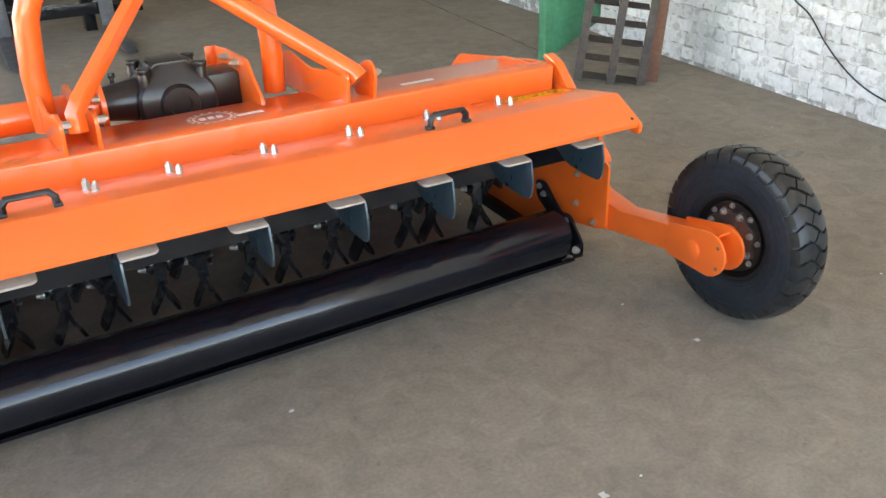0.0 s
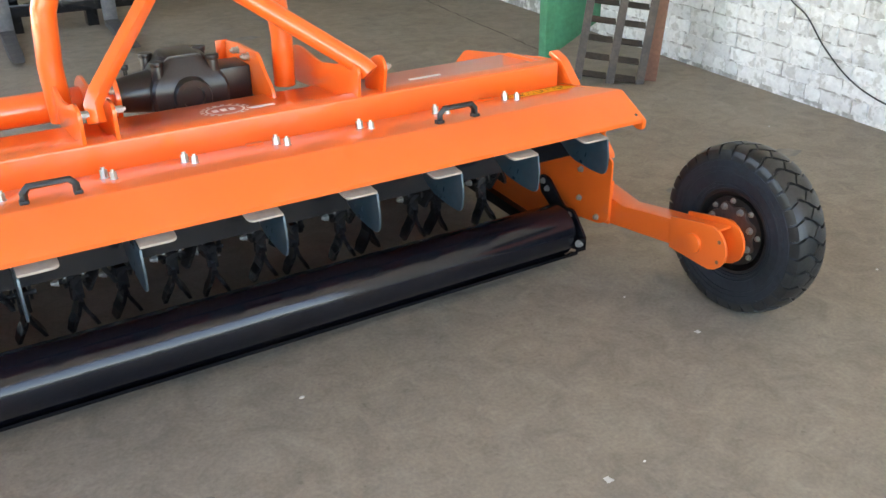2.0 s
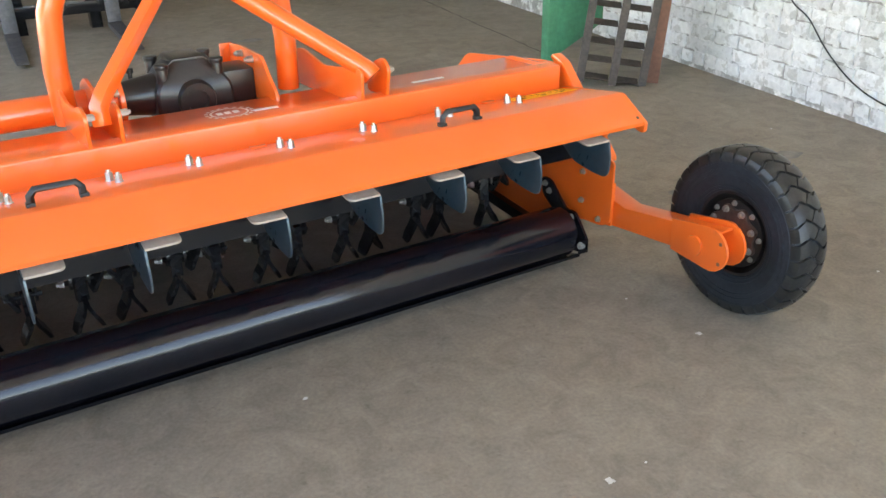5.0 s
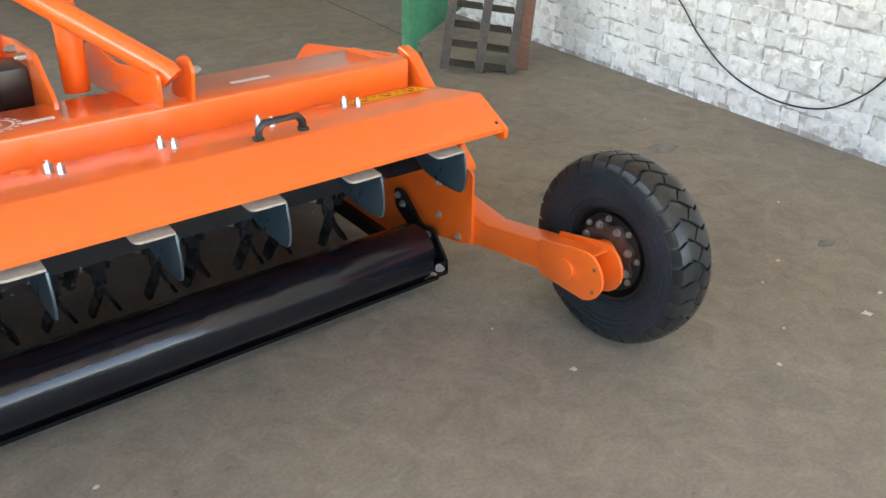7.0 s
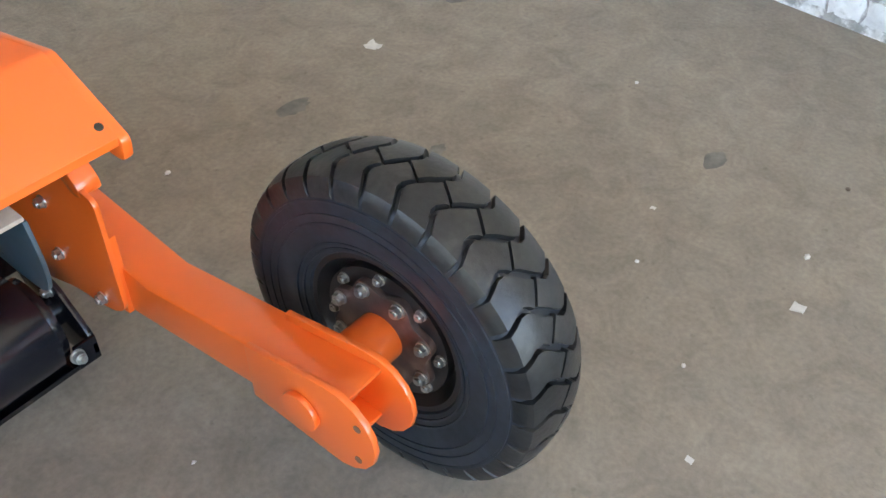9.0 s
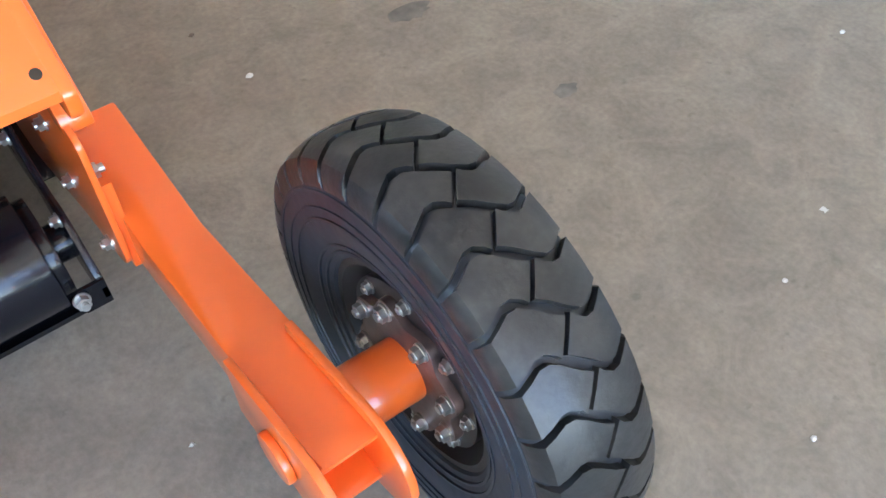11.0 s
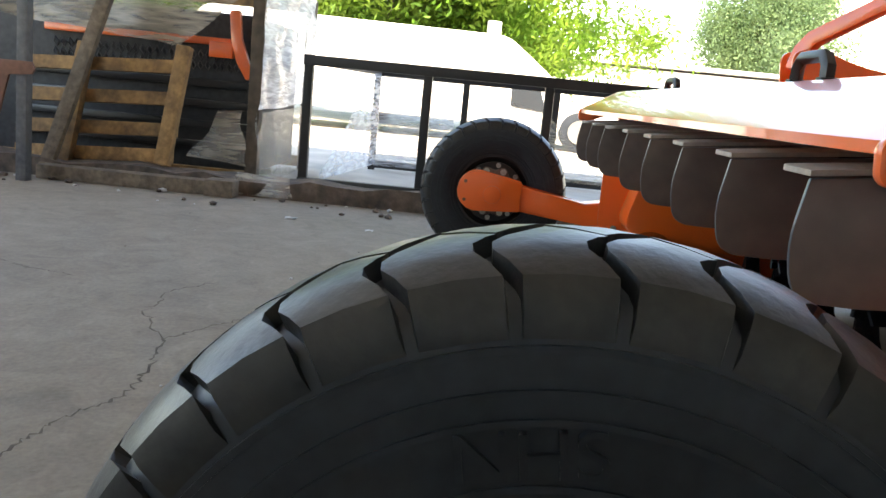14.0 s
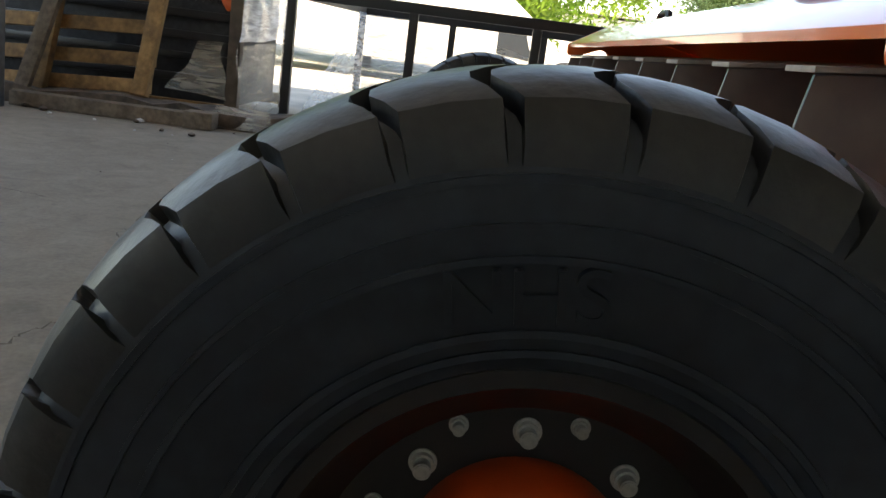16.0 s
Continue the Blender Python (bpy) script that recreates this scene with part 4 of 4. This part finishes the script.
# fork carriage
lift = thing("forklift_carriage", (-1.0, 6.6, 0), "parked forklift carriage with worn steel forks", "forklift")
for x in (-1.54, -0.645):
    bm = bmesh.new()
    prism(bm, [(5.25, 0.03), (5.27, 0.045), (6.4, 0.065), (6.4, 0.62), (6.45, 0.62), (6.45, 0.03), (6.4, 0.012), (5.6, 0.015)], -0.062, 0.062)
    for v in bm.verts:
        v.co.x += x + (v.co.y - 5.25) * 0.05
        if v.co.y < 5.3:
            v.co.x += (x + 0.0 - v.co.x) * 0.25
    part("fork", bm, FORK, lift, "worn grey steel fork", bevel=0.006)
for z in (0.16, 0.5):
    bm = bmesh.new()
    box(bm, -1.9, -0.25, 6.46, 6.54, z, z + 0.11)
    part("carriage_bar", bm, DARK, lift, "dark steel carriage bar", bevel=0.008)
for x in (-1.38, -0.72):
    bm = bmesh.new()
    box(bm, x - 0.05, x + 0.05, 6.56, 6.7, 0.0, 2.1)
    part("mast_rail", bm, DARK, lift, "dark mast rail", bevel=0.005)
for x in (-1.9, -0.37):
    bm = bmesh.new()
    box(bm, x, x + 0.12, 6.45, 6.545, 0.15, 0.65)
    part("carriage_plate", bm, DARK, lift, bevel=0.006)

# cracks and the slab joint
def crack(name, pts, w, label, seed):
    r = random.Random(seed)
    bm = bmesh.new()
    line = []
    for a, b in zip(pts, pts[1:]):
        for k in range(12):
            u = k / 12
            line.append(Vector((a[0] + (b[0] - a[0]) * u + r.uniform(-0.012, 0.012), a[1] + (b[1] - a[1]) * u + r.uniform(-0.012, 0.012), 0.001)))
    prev = None
    for p, q in zip(line, line[1:]):
        d = (q - p).normalized()
        s = Vector((-d.y, d.x, 0)) * w * r.uniform(0.3, 1)
        row = (bm.verts.new(p + s), bm.verts.new(p - s))
        if prev:
            bm.faces.new((prev[0], prev[1], row[1], row[0]))
        prev = row
    tagged(new(name, finish(name, bm, CRACK)), label, "crack", kind="structure")


crack("floor_crack", [(-0.3, -1.22), (-0.62, -1.18), (-0.82, -1.17), (-0.97, -1.1), (-1.18, -1.12), (-1.39, -1.17), (-1.6, -1.08), (-1.79, -0.94)], 0.0048, "thin jagged crack in the concrete floor", 1)
crack("floor_crack", [(-2.3, -2.3), (-2.11, -2.01), (-2.04, -1.86), (-2.0, -1.66)], 0.004, "thin jagged crack in the concrete floor", 2)
crack("floor_crack", [(-1.39, -1.17), (-1.66, -1.32), (-1.93, -1.34), (-2.11, -1.24)], 0.004, "thin branching crack in the concrete floor", 5)
crack("slab_joint", [(2.7, 7.5), (2.44, 5.6), (2.28, 4.5), (2.15, 3.45), (2.05, 3.0)], 0.012, "dark joint between floor slabs", 3)

# bits on the floor
for x, y, r in ((1.832, 0.704, 0.1), (1.55, 1.86, 0.06), (-0.5, 4.6, 0.1), (0.3, 5.2, 0.12), (-1.005, -0.964, 0.03), (-0.863, -0.991, 0.027), (-1.772, -0.302, 0.018), (0.935, 0.642, 0.06), (1.039, 0.202, 0.035), (1.5, -0.407, 0.05)):
    bm = bmesh.new()
    rs = random.Random(int(x * 100))
    vs = [bm.verts.new((x + r * (0.75 + 0.35 * rs.random()) * math.cos(a), y + 0.6 * r * (0.75 + 0.35 * rs.random()) * math.sin(a), 0.0012)) for a in [2 * math.pi * k / 18 for k in range(18)]]
    bm.faces.new(vs)
    tagged(new("oil_stain", finish("oil_stain", bm, SMUDGE)), "dark dried oil stain on the concrete floor", "stain", kind="structure")
for x, y, r in ((1.339, 0.692, 0.023), (1.1, -0.797, 0.015), (0.021, -0.393, 0.01), (-1.286, -0.74, 0.014), (-1.098, -0.798, 0.009), (-3.682, -1.332, 0.03), (-0.778, -0.828, 0.012), (-3.527, -0.898, 0.02), (0.571, -0.782, 0.008), (1.204, -0.373, 0.007)):
    bm = bmesh.new()
    rs = random.Random(int(x * 77))
    q = bmesh.ops.create_grid(bm, x_segments=4, y_segments=3, size=r)
    for v in q["verts"]:
        v.co.x += rs.uniform(-0.3, 0.3) * r
        v.co.z = 0.002 + rs.random() * r * 0.35
        v.co.x += x
        v.co.y += y
    tagged(new("paper_scrap", finish("paper_scrap", bm, PAPER)), "small pale crumpled scrap lying on the floor", "litter")

rs = random.Random(77)
for k in range(46):
    x, y, r = -4.33 + abs(rs.gauss(0, 0.22)), rs.uniform(-3.2, 0.3), rs.uniform(0.008, 0.028)
    bm = bmesh.new()
    q = bmesh.ops.create_icosphere(bm, subdivisions=1, radius=r)
    for v in q["verts"]:
        v.co = Vector((x + v.co.x * rs.uniform(0.7, 1.3), y + v.co.y * rs.uniform(0.7, 1.3), max(0.0, r * 0.45 + v.co.z * rs.uniform(0.5, 0.8))))
    tagged(new("rubble_bit", finish("rubble_bit", bm, CURB if k % 4 else PAPER, 0.0, False)), "small crumbled bit of masonry by the sill", "rubble", group="rubble along the sill")
for k in range(60):
    x, y, r = rs.uniform(-3.9, 2.2), rs.uniform(-2.6, 3.5), rs.uniform(0.003, 0.008)
    bm = bmesh.new()
    q = bmesh.ops.create_icosphere(bm, subdivisions=1, radius=r)
    for v in q["verts"]:
        v.co = Vector((x + v.co.x * rs.uniform(0.7, 1.8), y + v.co.y, max(0.0, r * 0.4 + v.co.z * 0.6)))
    tagged(new("grit_bit", finish("grit_bit", bm, PAPER if k % 3 else CURB, 0.0, False)), "tiny pale grit bit on the concrete floor", "grit", group="grit on the floor")

# ---- the yard beyond the gate ----
# low black tube frame
rack = thing("tube_frame", (-5.6, 0.4, 0), "low black square-tube transport frame in the yard", "frame")
fx0, fx1, lean = -5.22, -7.3, 0.22
FY = (-1.6, -0.78, 0.05, 0.88, 1.7)
for y in FY:
    for x in (fx0, fx1):
        bm = bmesh.new()
        dy = lean if x == fx1 else 0
        box(bm, x - 0.03, x + 0.03, y + dy - 0.03, y + dy + 0.03, -0.03, 0.84)
        part("post", bm, FRAMEB, rack, bevel=0.003)
for x in (fx0, fx1):
    for z in (0.84, 0.0):
        bm = bmesh.new()
        dy = lean if x == fx1 else 0
        box(bm, x - 0.035, x + 0.035, FY[0] + dy - 0.035, FY[-1] + dy + 0.035, z - 0.01, z + 0.06)
        part("rail", bm, FRAMEB, rack, bevel=0.003)
for y in (FY[0], FY[-1]):
    bm = bmesh.new()
    box(bm, fx1 + 0.035, fx0 - 0.035, y - 0.035, y + 0.035, 0.84, 0.9)
    for v in bm.verts:
        v.co.y += lean * (fx0 - v.co.x) / (fx0 - fx1)
    part("cross_rail", bm, FRAMEB, rack, bevel=0.003)


def film_sheet(name, a, b, c, d, material, label, n=14, wob=0.03, seed=1):
    """A slack plastic sheet between four corners."""
    rs = random.Random(seed)
    bm = bmesh.new()
    a, b, c, d = Vector(a), Vector(b), Vector(c), Vector(d)
    g = []
    for i in range(n + 1):
        row = []
        for j in range(n + 1):
            u, v = i / n, j / n
            p = a.lerp(b, u).lerp(d.lerp(c, u), v)
            k = noise.noise(p * 3 + Vector((seed, 0, 0)))
            row.append(bm.verts.new(p + Vector((wob * k, wob * 0.5 * noise.noise(p * 5), 0.2 * wob * k))))
        g.append(row)
    for i in range(n):
        for j in range(n):
            bm.faces.new((g[i][j], g[i + 1][j], g[i + 1][j + 1], g[i][j + 1]))
    return solid(name, bm, material, label, "plastic film")


film_sheet("plastic_film", (-5.3, -1.52, 0.03), (-7.22, -1.34, 0.03), (-7.22, -1.34, 0.85), (-7.0, -1.37, 0.85), FILM, "torn clear stretch film hanging on the black frame", seed=3)
film_sheet("plastic_film", (-7.2, -1.34, 0.02), (-7.2, -0.62, 0.02), (-7.2, -0.66, 0.83), (-7.2, -1.32, 0.84), FILM, "torn clear stretch film hanging on the black frame", seed=5, wob=0.06)
film_sheet("plastic_film", (-7.2, -0.5, 0.05), (-7.2, 0.85, 0.03), (-7.2, 0.2, 0.62), (-7.2, -0.52, 0.83), FILM_SLACK, "slack clear film stretched across the black frame", seed=6, wob=0.06)

# wrapped crate
crate = thing("wrapped_crate", (-5.4, -3.2, 0), "wooden crate frame with a machine inside under clear stretch film", "crate")
CX0, CX1, CY0, CY1, CZ = -4.95, -6.6, -5.6, -1.89, 1.38
for x in (CX0, CX1):
    for y in (CY0, CY1):
        bm = bmesh.new()
        box(bm, x - 0.04, x + 0.04, y - 0.04, y + 0.04, -0.03, CZ)
        part("corner_post", bm, BARK, crate, "dark timber corner post", bevel=0.004)
    for z in (0.0, CZ - 0.09):
        bm = bmesh.new()
        box(bm, x - 0.035, x + 0.035, CY0 + 0.04, CY1 - 0.04, z, z + 0.09)
        part("crate_rail", bm, WOOD, crate, bevel=0.004)
for y in (CY0, CY1):
    bm = bmesh.new()
    box(bm, CX1 + 0.04, CX0 - 0.04, y - 0.035, y + 0.035, CZ - 0.09, CZ)
    part("crate_rail", bm, WOOD, crate, bevel=0.004)
bm = bmesh.new()
box(bm, CX1 + 0.15, CX0 - 0.2, CY0 + 0.15, CY1 - 0.06, 0.05, 1.12)
part("packed_machine", bm, WRAPDARK, crate, "dark meshed machine body", bevel=0.03)
bm = bmesh.new()
prism(bm, rounded([(-2.12, 1.13), (-2.05, 1.14), (-2.03, 0.95), (-1.94, 0.72), (-1.985, 0.68), (-2.06, 0.8), (-2.1, 0.93)], 0.02, 3), CX0 - 0.14, CX0 - 0.09)
box(bm, CX0 - 0.16, CX0 - 0.1, -2.25, -2.09, 0.82, 0.92)
part("orange_machine_arm", bm, ORANGE, crate, "orange machine arm inside the film", bevel=0.005)
bm = bmesh.new()
box(bm, CX0 - 0.19, CX0 - 0.15, -3.4, -2.12, 0.9, 0.95)
part("orange_machine_bar", bm, ORANGE, crate, "orange cross bar inside the film", bevel=0.005)
for z in (0.76, 0.83):
    for k in range(26):
        y = -2.06 - 0.05 * k
        bm = bmesh.new()
        sweep(bm, [(CX0 - 0.18, y, z), (CX0 - 0.165, y - 0.018, z + 0.03), (CX0 - 0.18, y - 0.036, z), (CX0 - 0.195, y - 0.018, z - 0.03), (CX0 - 0.18, y, z)], 0.006, seg=5)
        part("chain_link", bm, FORK, crate)
for z in (0.2, 0.34, 0.48, 0.62):
    bm = bmesh.new()
    box(bm, CX0 - 0.19, CX0 - 0.15, -3.6, -1.98, z, z + 0.05)
    part("packed_slat", bm, IRON, crate, bevel=0.004)
film_sheet("crate_film", (CX0 + 0.05, CY1 + 0.05, 0.5), (CX1, CY1 + 0.05, 0.55), (CX1, CY1 + 0.05, CZ), (CX0 + 0.05, CY1 + 0.05, CZ), FILM_THICK, "layered bluish-grey stretch film over the crate side", n=26, seed=8, wob=0.05)
film_sheet("crate_film", (CX0 + 0.05, CY1 + 0.04, 0.0), (CX1, CY1 + 0.04, 0.0), (CX1, CY1 + 0.04, 0.53), (CX0 + 0.05, CY1 + 0.04, 0.48), FILM_SLACK, "thin clear stretch film low on the crate side", seed=12, wob=0.05)
film_sheet("crate_film", (CX0 + 0.1, -3.6, 0.98), (CX0 + 0.1, -2.35, 0.86), (CX0 + 0.06, CY1 - 0.03, 1.3), (CX0 + 0.05, -3.7, 1.36), FILM_DRAPE, "slack beige film draped over the crate front", n=30, seed=9, wob=0.11)
film_sheet("crate_film", (CX0 + 0.06, CY1 - 0.42, 0.16), (CX0 + 0.05, CY1 - 0.03, 0.12), (CX0 + 0.05, CY1 - 0.03, 0.5), (CX0 + 0.09, CY1 - 0.2, 0.48), FILM_SLACK, "crumpled clear film at the crate's foot", n=20, seed=10, wob=0.14)
film_sheet("loose_film", (-4.36, -1.9, 0.01), (-4.36, -1.45, 0.01), (-4.42, -1.5, 0.125), (-4.4, -1.85, 0.14), FILM_SLACK, "crumpled clear film scrap against the sill", n=18, seed=14, wob=0.09)

# pallet leaning on the crate
pallet = thing("wooden_pallet", (-4.75, -3.0, 0), "weathered wooden pallet leaning against the wrapped crate", "pallet")
PT = Matrix.Translation((-4.62, -2.31, 0.11)) @ Matrix.Rotation(radians(-11), 4, 'Y') @ Matrix.Rotation(radians(3), 4, 'X')
for y0, y1, z in ((-1.02, 0.0, 0.02), (-1.02, 0.02, 0.185), (-1.02, 0.04, 0.385), (-1.02, 0.06, 0.59)):
    bm = bmesh.new()
    box(bm, -0.014, 0.010, y0, y1, z, z + 0.085, PT)
    part("slat", bm, WOOD, pallet, bevel=0.003)
for y in (-0.05, -0.68):
    bm = bmesh.new()
    box(bm, 0.012, 0.085, y - 0.045, y + 0.045, 0.0, 0.76, PT @ Matrix.Translation((0, y, 0)) @ Matrix.Rotation(radians(-8), 4, 'X') @ Matrix.Translation((0, -y, 0)))
    part("bearer", bm, WOOD, pallet, bevel=0.004)
bm = bmesh.new()
box(bm, -0.025, 0.025, -0.042, 0.042, 0.0, 1.16, Matrix.Translation((-4.40, -3.03, 0.02)) @ Matrix.Rotation(radians(-10), 4, 'Y') @ Matrix.Rotation(radians(-14), 4, 'X'))
solid("leaning_board", bm, OLDWOOD, "rough wooden board leaning against the pallet", "board", bevel=0.005)
bm = bmesh.new()
box(bm, -4.36, -4.24, -3.0, -1.98, 0.002, 0.085)
solid("timber_beam", bm, OLDWOOD, "grey-brown timber beam lying along the sill", "timber", bevel=0.006)
bm = bmesh.new()
box(bm, -4.34, -4.2, -1.97, -1.80, 0.002, 0.10)
solid("timber_block", bm, OLDWOOD, "short timber block end beside the beam", "timber", bevel=0.006)
post = thing("steel_gate_post", (-4.1, -3.0, 0), "upright grey steel gate post", "post")
bm = bmesh.new()
box(bm, -4.14, -4.07, -3.03, -2.97, 0.0, 4.6)
part("post", bm, FORK, post, bevel=0.004)
bm = bmesh.new()
prism(bm, [(-3.6, 0.6), (-3.6, 0.68), (-2.93, 0.68), (-2.91, 0.64), (-2.93, 0.61), (-3.06, 0.6), (-3.16, 0.2), (-3.3, 0.2), (-3.2, 0.6)], -4.065, -4.045)
part("hinge_bracket", bm, RUST, post, "red-brown steel gate bracket", bevel=0.003)

# van
van = thing("white_van", (-15, -1, 0), "white delivery van parked in the sunlit yard", "van")
bm = bmesh.new()
prof = rounded([(-5.4, 0.35), (-5.4, 1.75), (-5.2, 1.88), (-0.1, 1.8), (0.62, 1.25), (1.15, 0.72), (1.75, 0.62), (1.95, 0.55), (1.95, 0.3)], [0.1, 0.1, 0.1, 0.2, 0.1, 0.12, 0.15, 0.1, 0.1], 5)
prism(bm, prof, -16.0, -14.1)
part("body", bm, VAN, van, bevel=0.05)
bm = bmesh.new()
prism(bm, rounded([(0.05, 0.64), (0.04, 1.04), (0.5, 1.04), (0.66, 0.58)], 0.05, 3), -14.1, -14.085)
part("side_window", bm, VGLASS, van)
bm = bmesh.new()
prism(bm, [(0.66, 1.19), (1.08, 0.77), (1.09, 0.78), (0.67, 1.2)], -15.85, -14.25)
part("windscreen", bm, VGLASS, van)
bm = bmesh.new()
rod(bm, (-14.3, -0.35, 1.82), (-14.3, -0.35, 2.02), 0.12)
part("roof_beacon", bm, VAN, van)
for y in (1.25, -4.2):
    bm = bmesh.new()
    rod(bm, (-14.3, y, 0.31), (-14.05, y, 0.31), 0.34, seg=36)
    w = part("wheel", bm, RUBBER, van, bevel=0.03)
    bm = bmesh.new()
    rod(bm, (-14.05, y, 0.31), (-14.03, y, 0.31), 0.2, seg=24)
    part("rim", bm, ZINC, w)

def tree(name, at, h, spread, leaves, size, material, label, seed, droop=0.0, low=0.35):
    rs = random.Random(seed)
    x, y = at
    t = thing(name, (x, y, -0.03), label, "tree")
    bm = bmesh.new()
    trunk = [Vector((x + 0.1 * rs.uniform(-1, 1) * k, y + 0.1 * rs.uniform(-1, 1) * k, -0.1 + h * 0.8 * k / 5)) for k in range(6)]
    for k in range(5):
        rod(bm, trunk[k], trunk[k + 1], 0.05 * h * (1 - 0.16 * k) * 0.5, 0.05 * h * (1 - 0.16 * (k + 1)) * 0.5, seg=10, caps=False)
    tips = []
    for k in range(26):
        a, z = rs.uniform(0, 2 * math.pi), h * rs.uniform(low, 0.8)
        base = trunk[min(4, int(5 * z / (0.8 * h)))]
        base = Vector((base.x, base.y, z * 0.9))
        r = spread * rs.uniform(0.45, 1.0) * (1.1 - 0.5 * abs(z / h - 0.5))
        tip = base + Vector((r * math.cos(a), r * math.sin(a), 0.16 * h * rs.random()))
        rod(bm, base, tip, 0.07, 0.015, seg=6, caps=False)
        tips += [base.lerp(tip, q) for q in (0.45, 0.7, 0.85, 1.0)]
    part("trunk", bm, BARK, t, "bark-covered trunk and limbs")
    vs, fs = [], []
    clumps = []
    for tip in tips:
        for _ in range(4):
            clumps.append((tip + Vector((rs.gauss(0, 1), rs.gauss(0, 1), rs.gauss(0, 0.8))) * spread * 0.13, spread * rs.uniform(0.06, 0.15)))
    per = leaves // len(clumps)
    for c, r in clumps:
        for _ in range(per):
            p = c + Vector((rs.gauss(0, r), rs.gauss(0, r), rs.gauss(0, r * (0.8 + droop)) - droop * r))
            n1 = Vector((rs.gauss(0, 1), rs.gauss(0, 1), rs.gauss(0, 1))).normalized()
            n2 = n1.orthogonal().normalized()
            ln, wd = size * rs.uniform(0.7, 1.4), size * rs.uniform(0.3, 0.5)
            i = len(vs)
            vs += [tuple(p - n1 * ln * 0.5), tuple(p + n2 * wd * 0.5), tuple(p + n1 * ln * 0.5), tuple(p - n2 * wd * 0.5)]
            fs.append((i, i + 1, i + 2, i + 3))
    me = bpy.data.meshes.new("crown")
    me.from_pydata(vs, [], fs)
    me.materials.append(material)
    ob = new("crown", me)
    ob.parent = t
    ob.location = -t.location
    tagged(ob, "loose crown of small leaves", kind="stuff")


tree("broadleaf_tree", (-19.5, -2.8), 8.0, 4.3, 130000, 0.17, LEAF, "tall leafy tree with bright sunlit green leaves behind the van", 21, low=0.2)
tree("broadleaf_tree", (-24, -9.0), 10.0, 4.5, 80000, 0.2, LEAF, "tall leafy tree with bright sunlit green leaves in the yard", 22, low=0.15)
tree("birch_tree", (-36, 11.2), 8.0, 2.9, 50000, 0.16, BIRCH, "drooping pale-green birch beyond the yard", 23, droop=1.2, low=0.25)
tree("broadleaf_tree", (-34, 18.0), 6.2, 2.6, 26000, 0.16, LEAF, "small dense green tree beyond the yard", 24, low=0.1)

wallb = thing("white_shed", (-28, 8, 0), "long low white shed far across the yard", "shed")
bm = bmesh.new()
box(bm, -30, -27, 2.0, 24, -0.03, 2.1)
part("wall", bm, VAN, wallb)
bm = bmesh.new()
prism(bm, [(-30.4, 2.05), (-26.6, 2.2), (-26.6, 2.3), (-30.4, 2.15)], 1.6, 24.4, axis="y")
part("roof", bm, PLASTER, wallb)
block = thing("white_apartment_block", (-70, 34, 0), "pale white apartment block far away", "building")
bm = bmesh.new()
box(bm, -80, -66, 23, 60, -0.03, 14)
part("wall", bm, VAN, block)
bm = bmesh.new()
box(bm, -80.4, -65.6, 22.6, 60.4, 14, 14.5)
part("roof", bm, PLASTER, block)
pole = solid("pale_mast", (lambda b: (rod(b, (-26.5, 8.9, -0.03), (-26.5, 8.9, 3.0), 0.09, 0.07, 12), b)[1])(bmesh.new()), VAN, "pale slim mast beside the white shed", "mast")

# ---- wall blocks, last ----
BW, BH = 0.25, 0.098
me_blocks = []
rs = random.Random(31)


def block_piece(w, seed):
    r = random.Random(seed)
    bm = bmesh.new()
    h, d = BH - 0.012, 0.035
    q = bmesh.ops.create_grid(bm, x_segments=6, y_segments=3, size=0.5)
    for v in q["verts"]:
        y, z = v.co.x * w, v.co.y * h
        edge = abs(v.co.x) > 0.45 or abs(v.co.y) > 0.45
        v.co = Vector((-(0.006 if edge else 0.014) + r.uniform(-0.0018, 0.0015), y + (r.uniform(-0.008, 0.008)), z + r.uniform(-0.006, 0.006)))
    e = [e for e in bm.edges if len(e.link_faces) == 1]
    q = bmesh.ops.extrude_edge_only(bm, edges=e)
    for v in q["geom"]:
        if isinstance(v, bmesh.types.BMVert):
            v.co.x = 0.02
    return finish("block", bm, WALLWHITE, 0.0, True, 60)


STRETCH = [block_piece(BW - 0.012, 40 + k) for k in range(6)]
HEADER = [block_piece(BW / 2 - 0.012, 50 + k) for k in range(5)]
far_blocks = []
count = 0
for row in range(22):
    z = 0.03 + BH * (row + 0.5)
    y = -2.6 + rs.uniform(0, 0.12)
    while y < 4.6:
        header = rs.random() < (0.7 if row % 4 == 0 else 0.25)
        w = BW / 2 if header else BW
        y += w / 2
        me = rs.choice(HEADER if header else STRETCH)
        m = WT @ Matrix.Translation((rs.uniform(-0.004, 0.004), y, z)) @ Matrix.Rotation(radians(rs.uniform(-0.9, 0.9)), 4, 'X') @ Matrix.Rotation(math.pi * rs.randint(0, 1), 4, 'X')
        if row < 11 and -0.8 < y < 3.2 and count < 300:
            ob = new("block", me)
            ob.parent = wall_east
            ob.matrix_basis = m
            count += 1
        else:
            far_blocks.append((me, m))
        y += w / 2
vs, fs = [], []
for me, m in far_blocks:
    i = len(vs)
    vs += [tuple(m @ v.co) for v in me.vertices]
    fs += [tuple(i + k for k in p.vertices) for p in me.polygons]
me = bpy.data.meshes.new("upper_blocks")
me.from_pydata(vs, [], fs)
me.materials.append(WALLWHITE)
ob = new("upper_blocks", me)
ob.parent = wall_east
tagged(ob, "whitewashed wall blocks further along", kind="stuff")
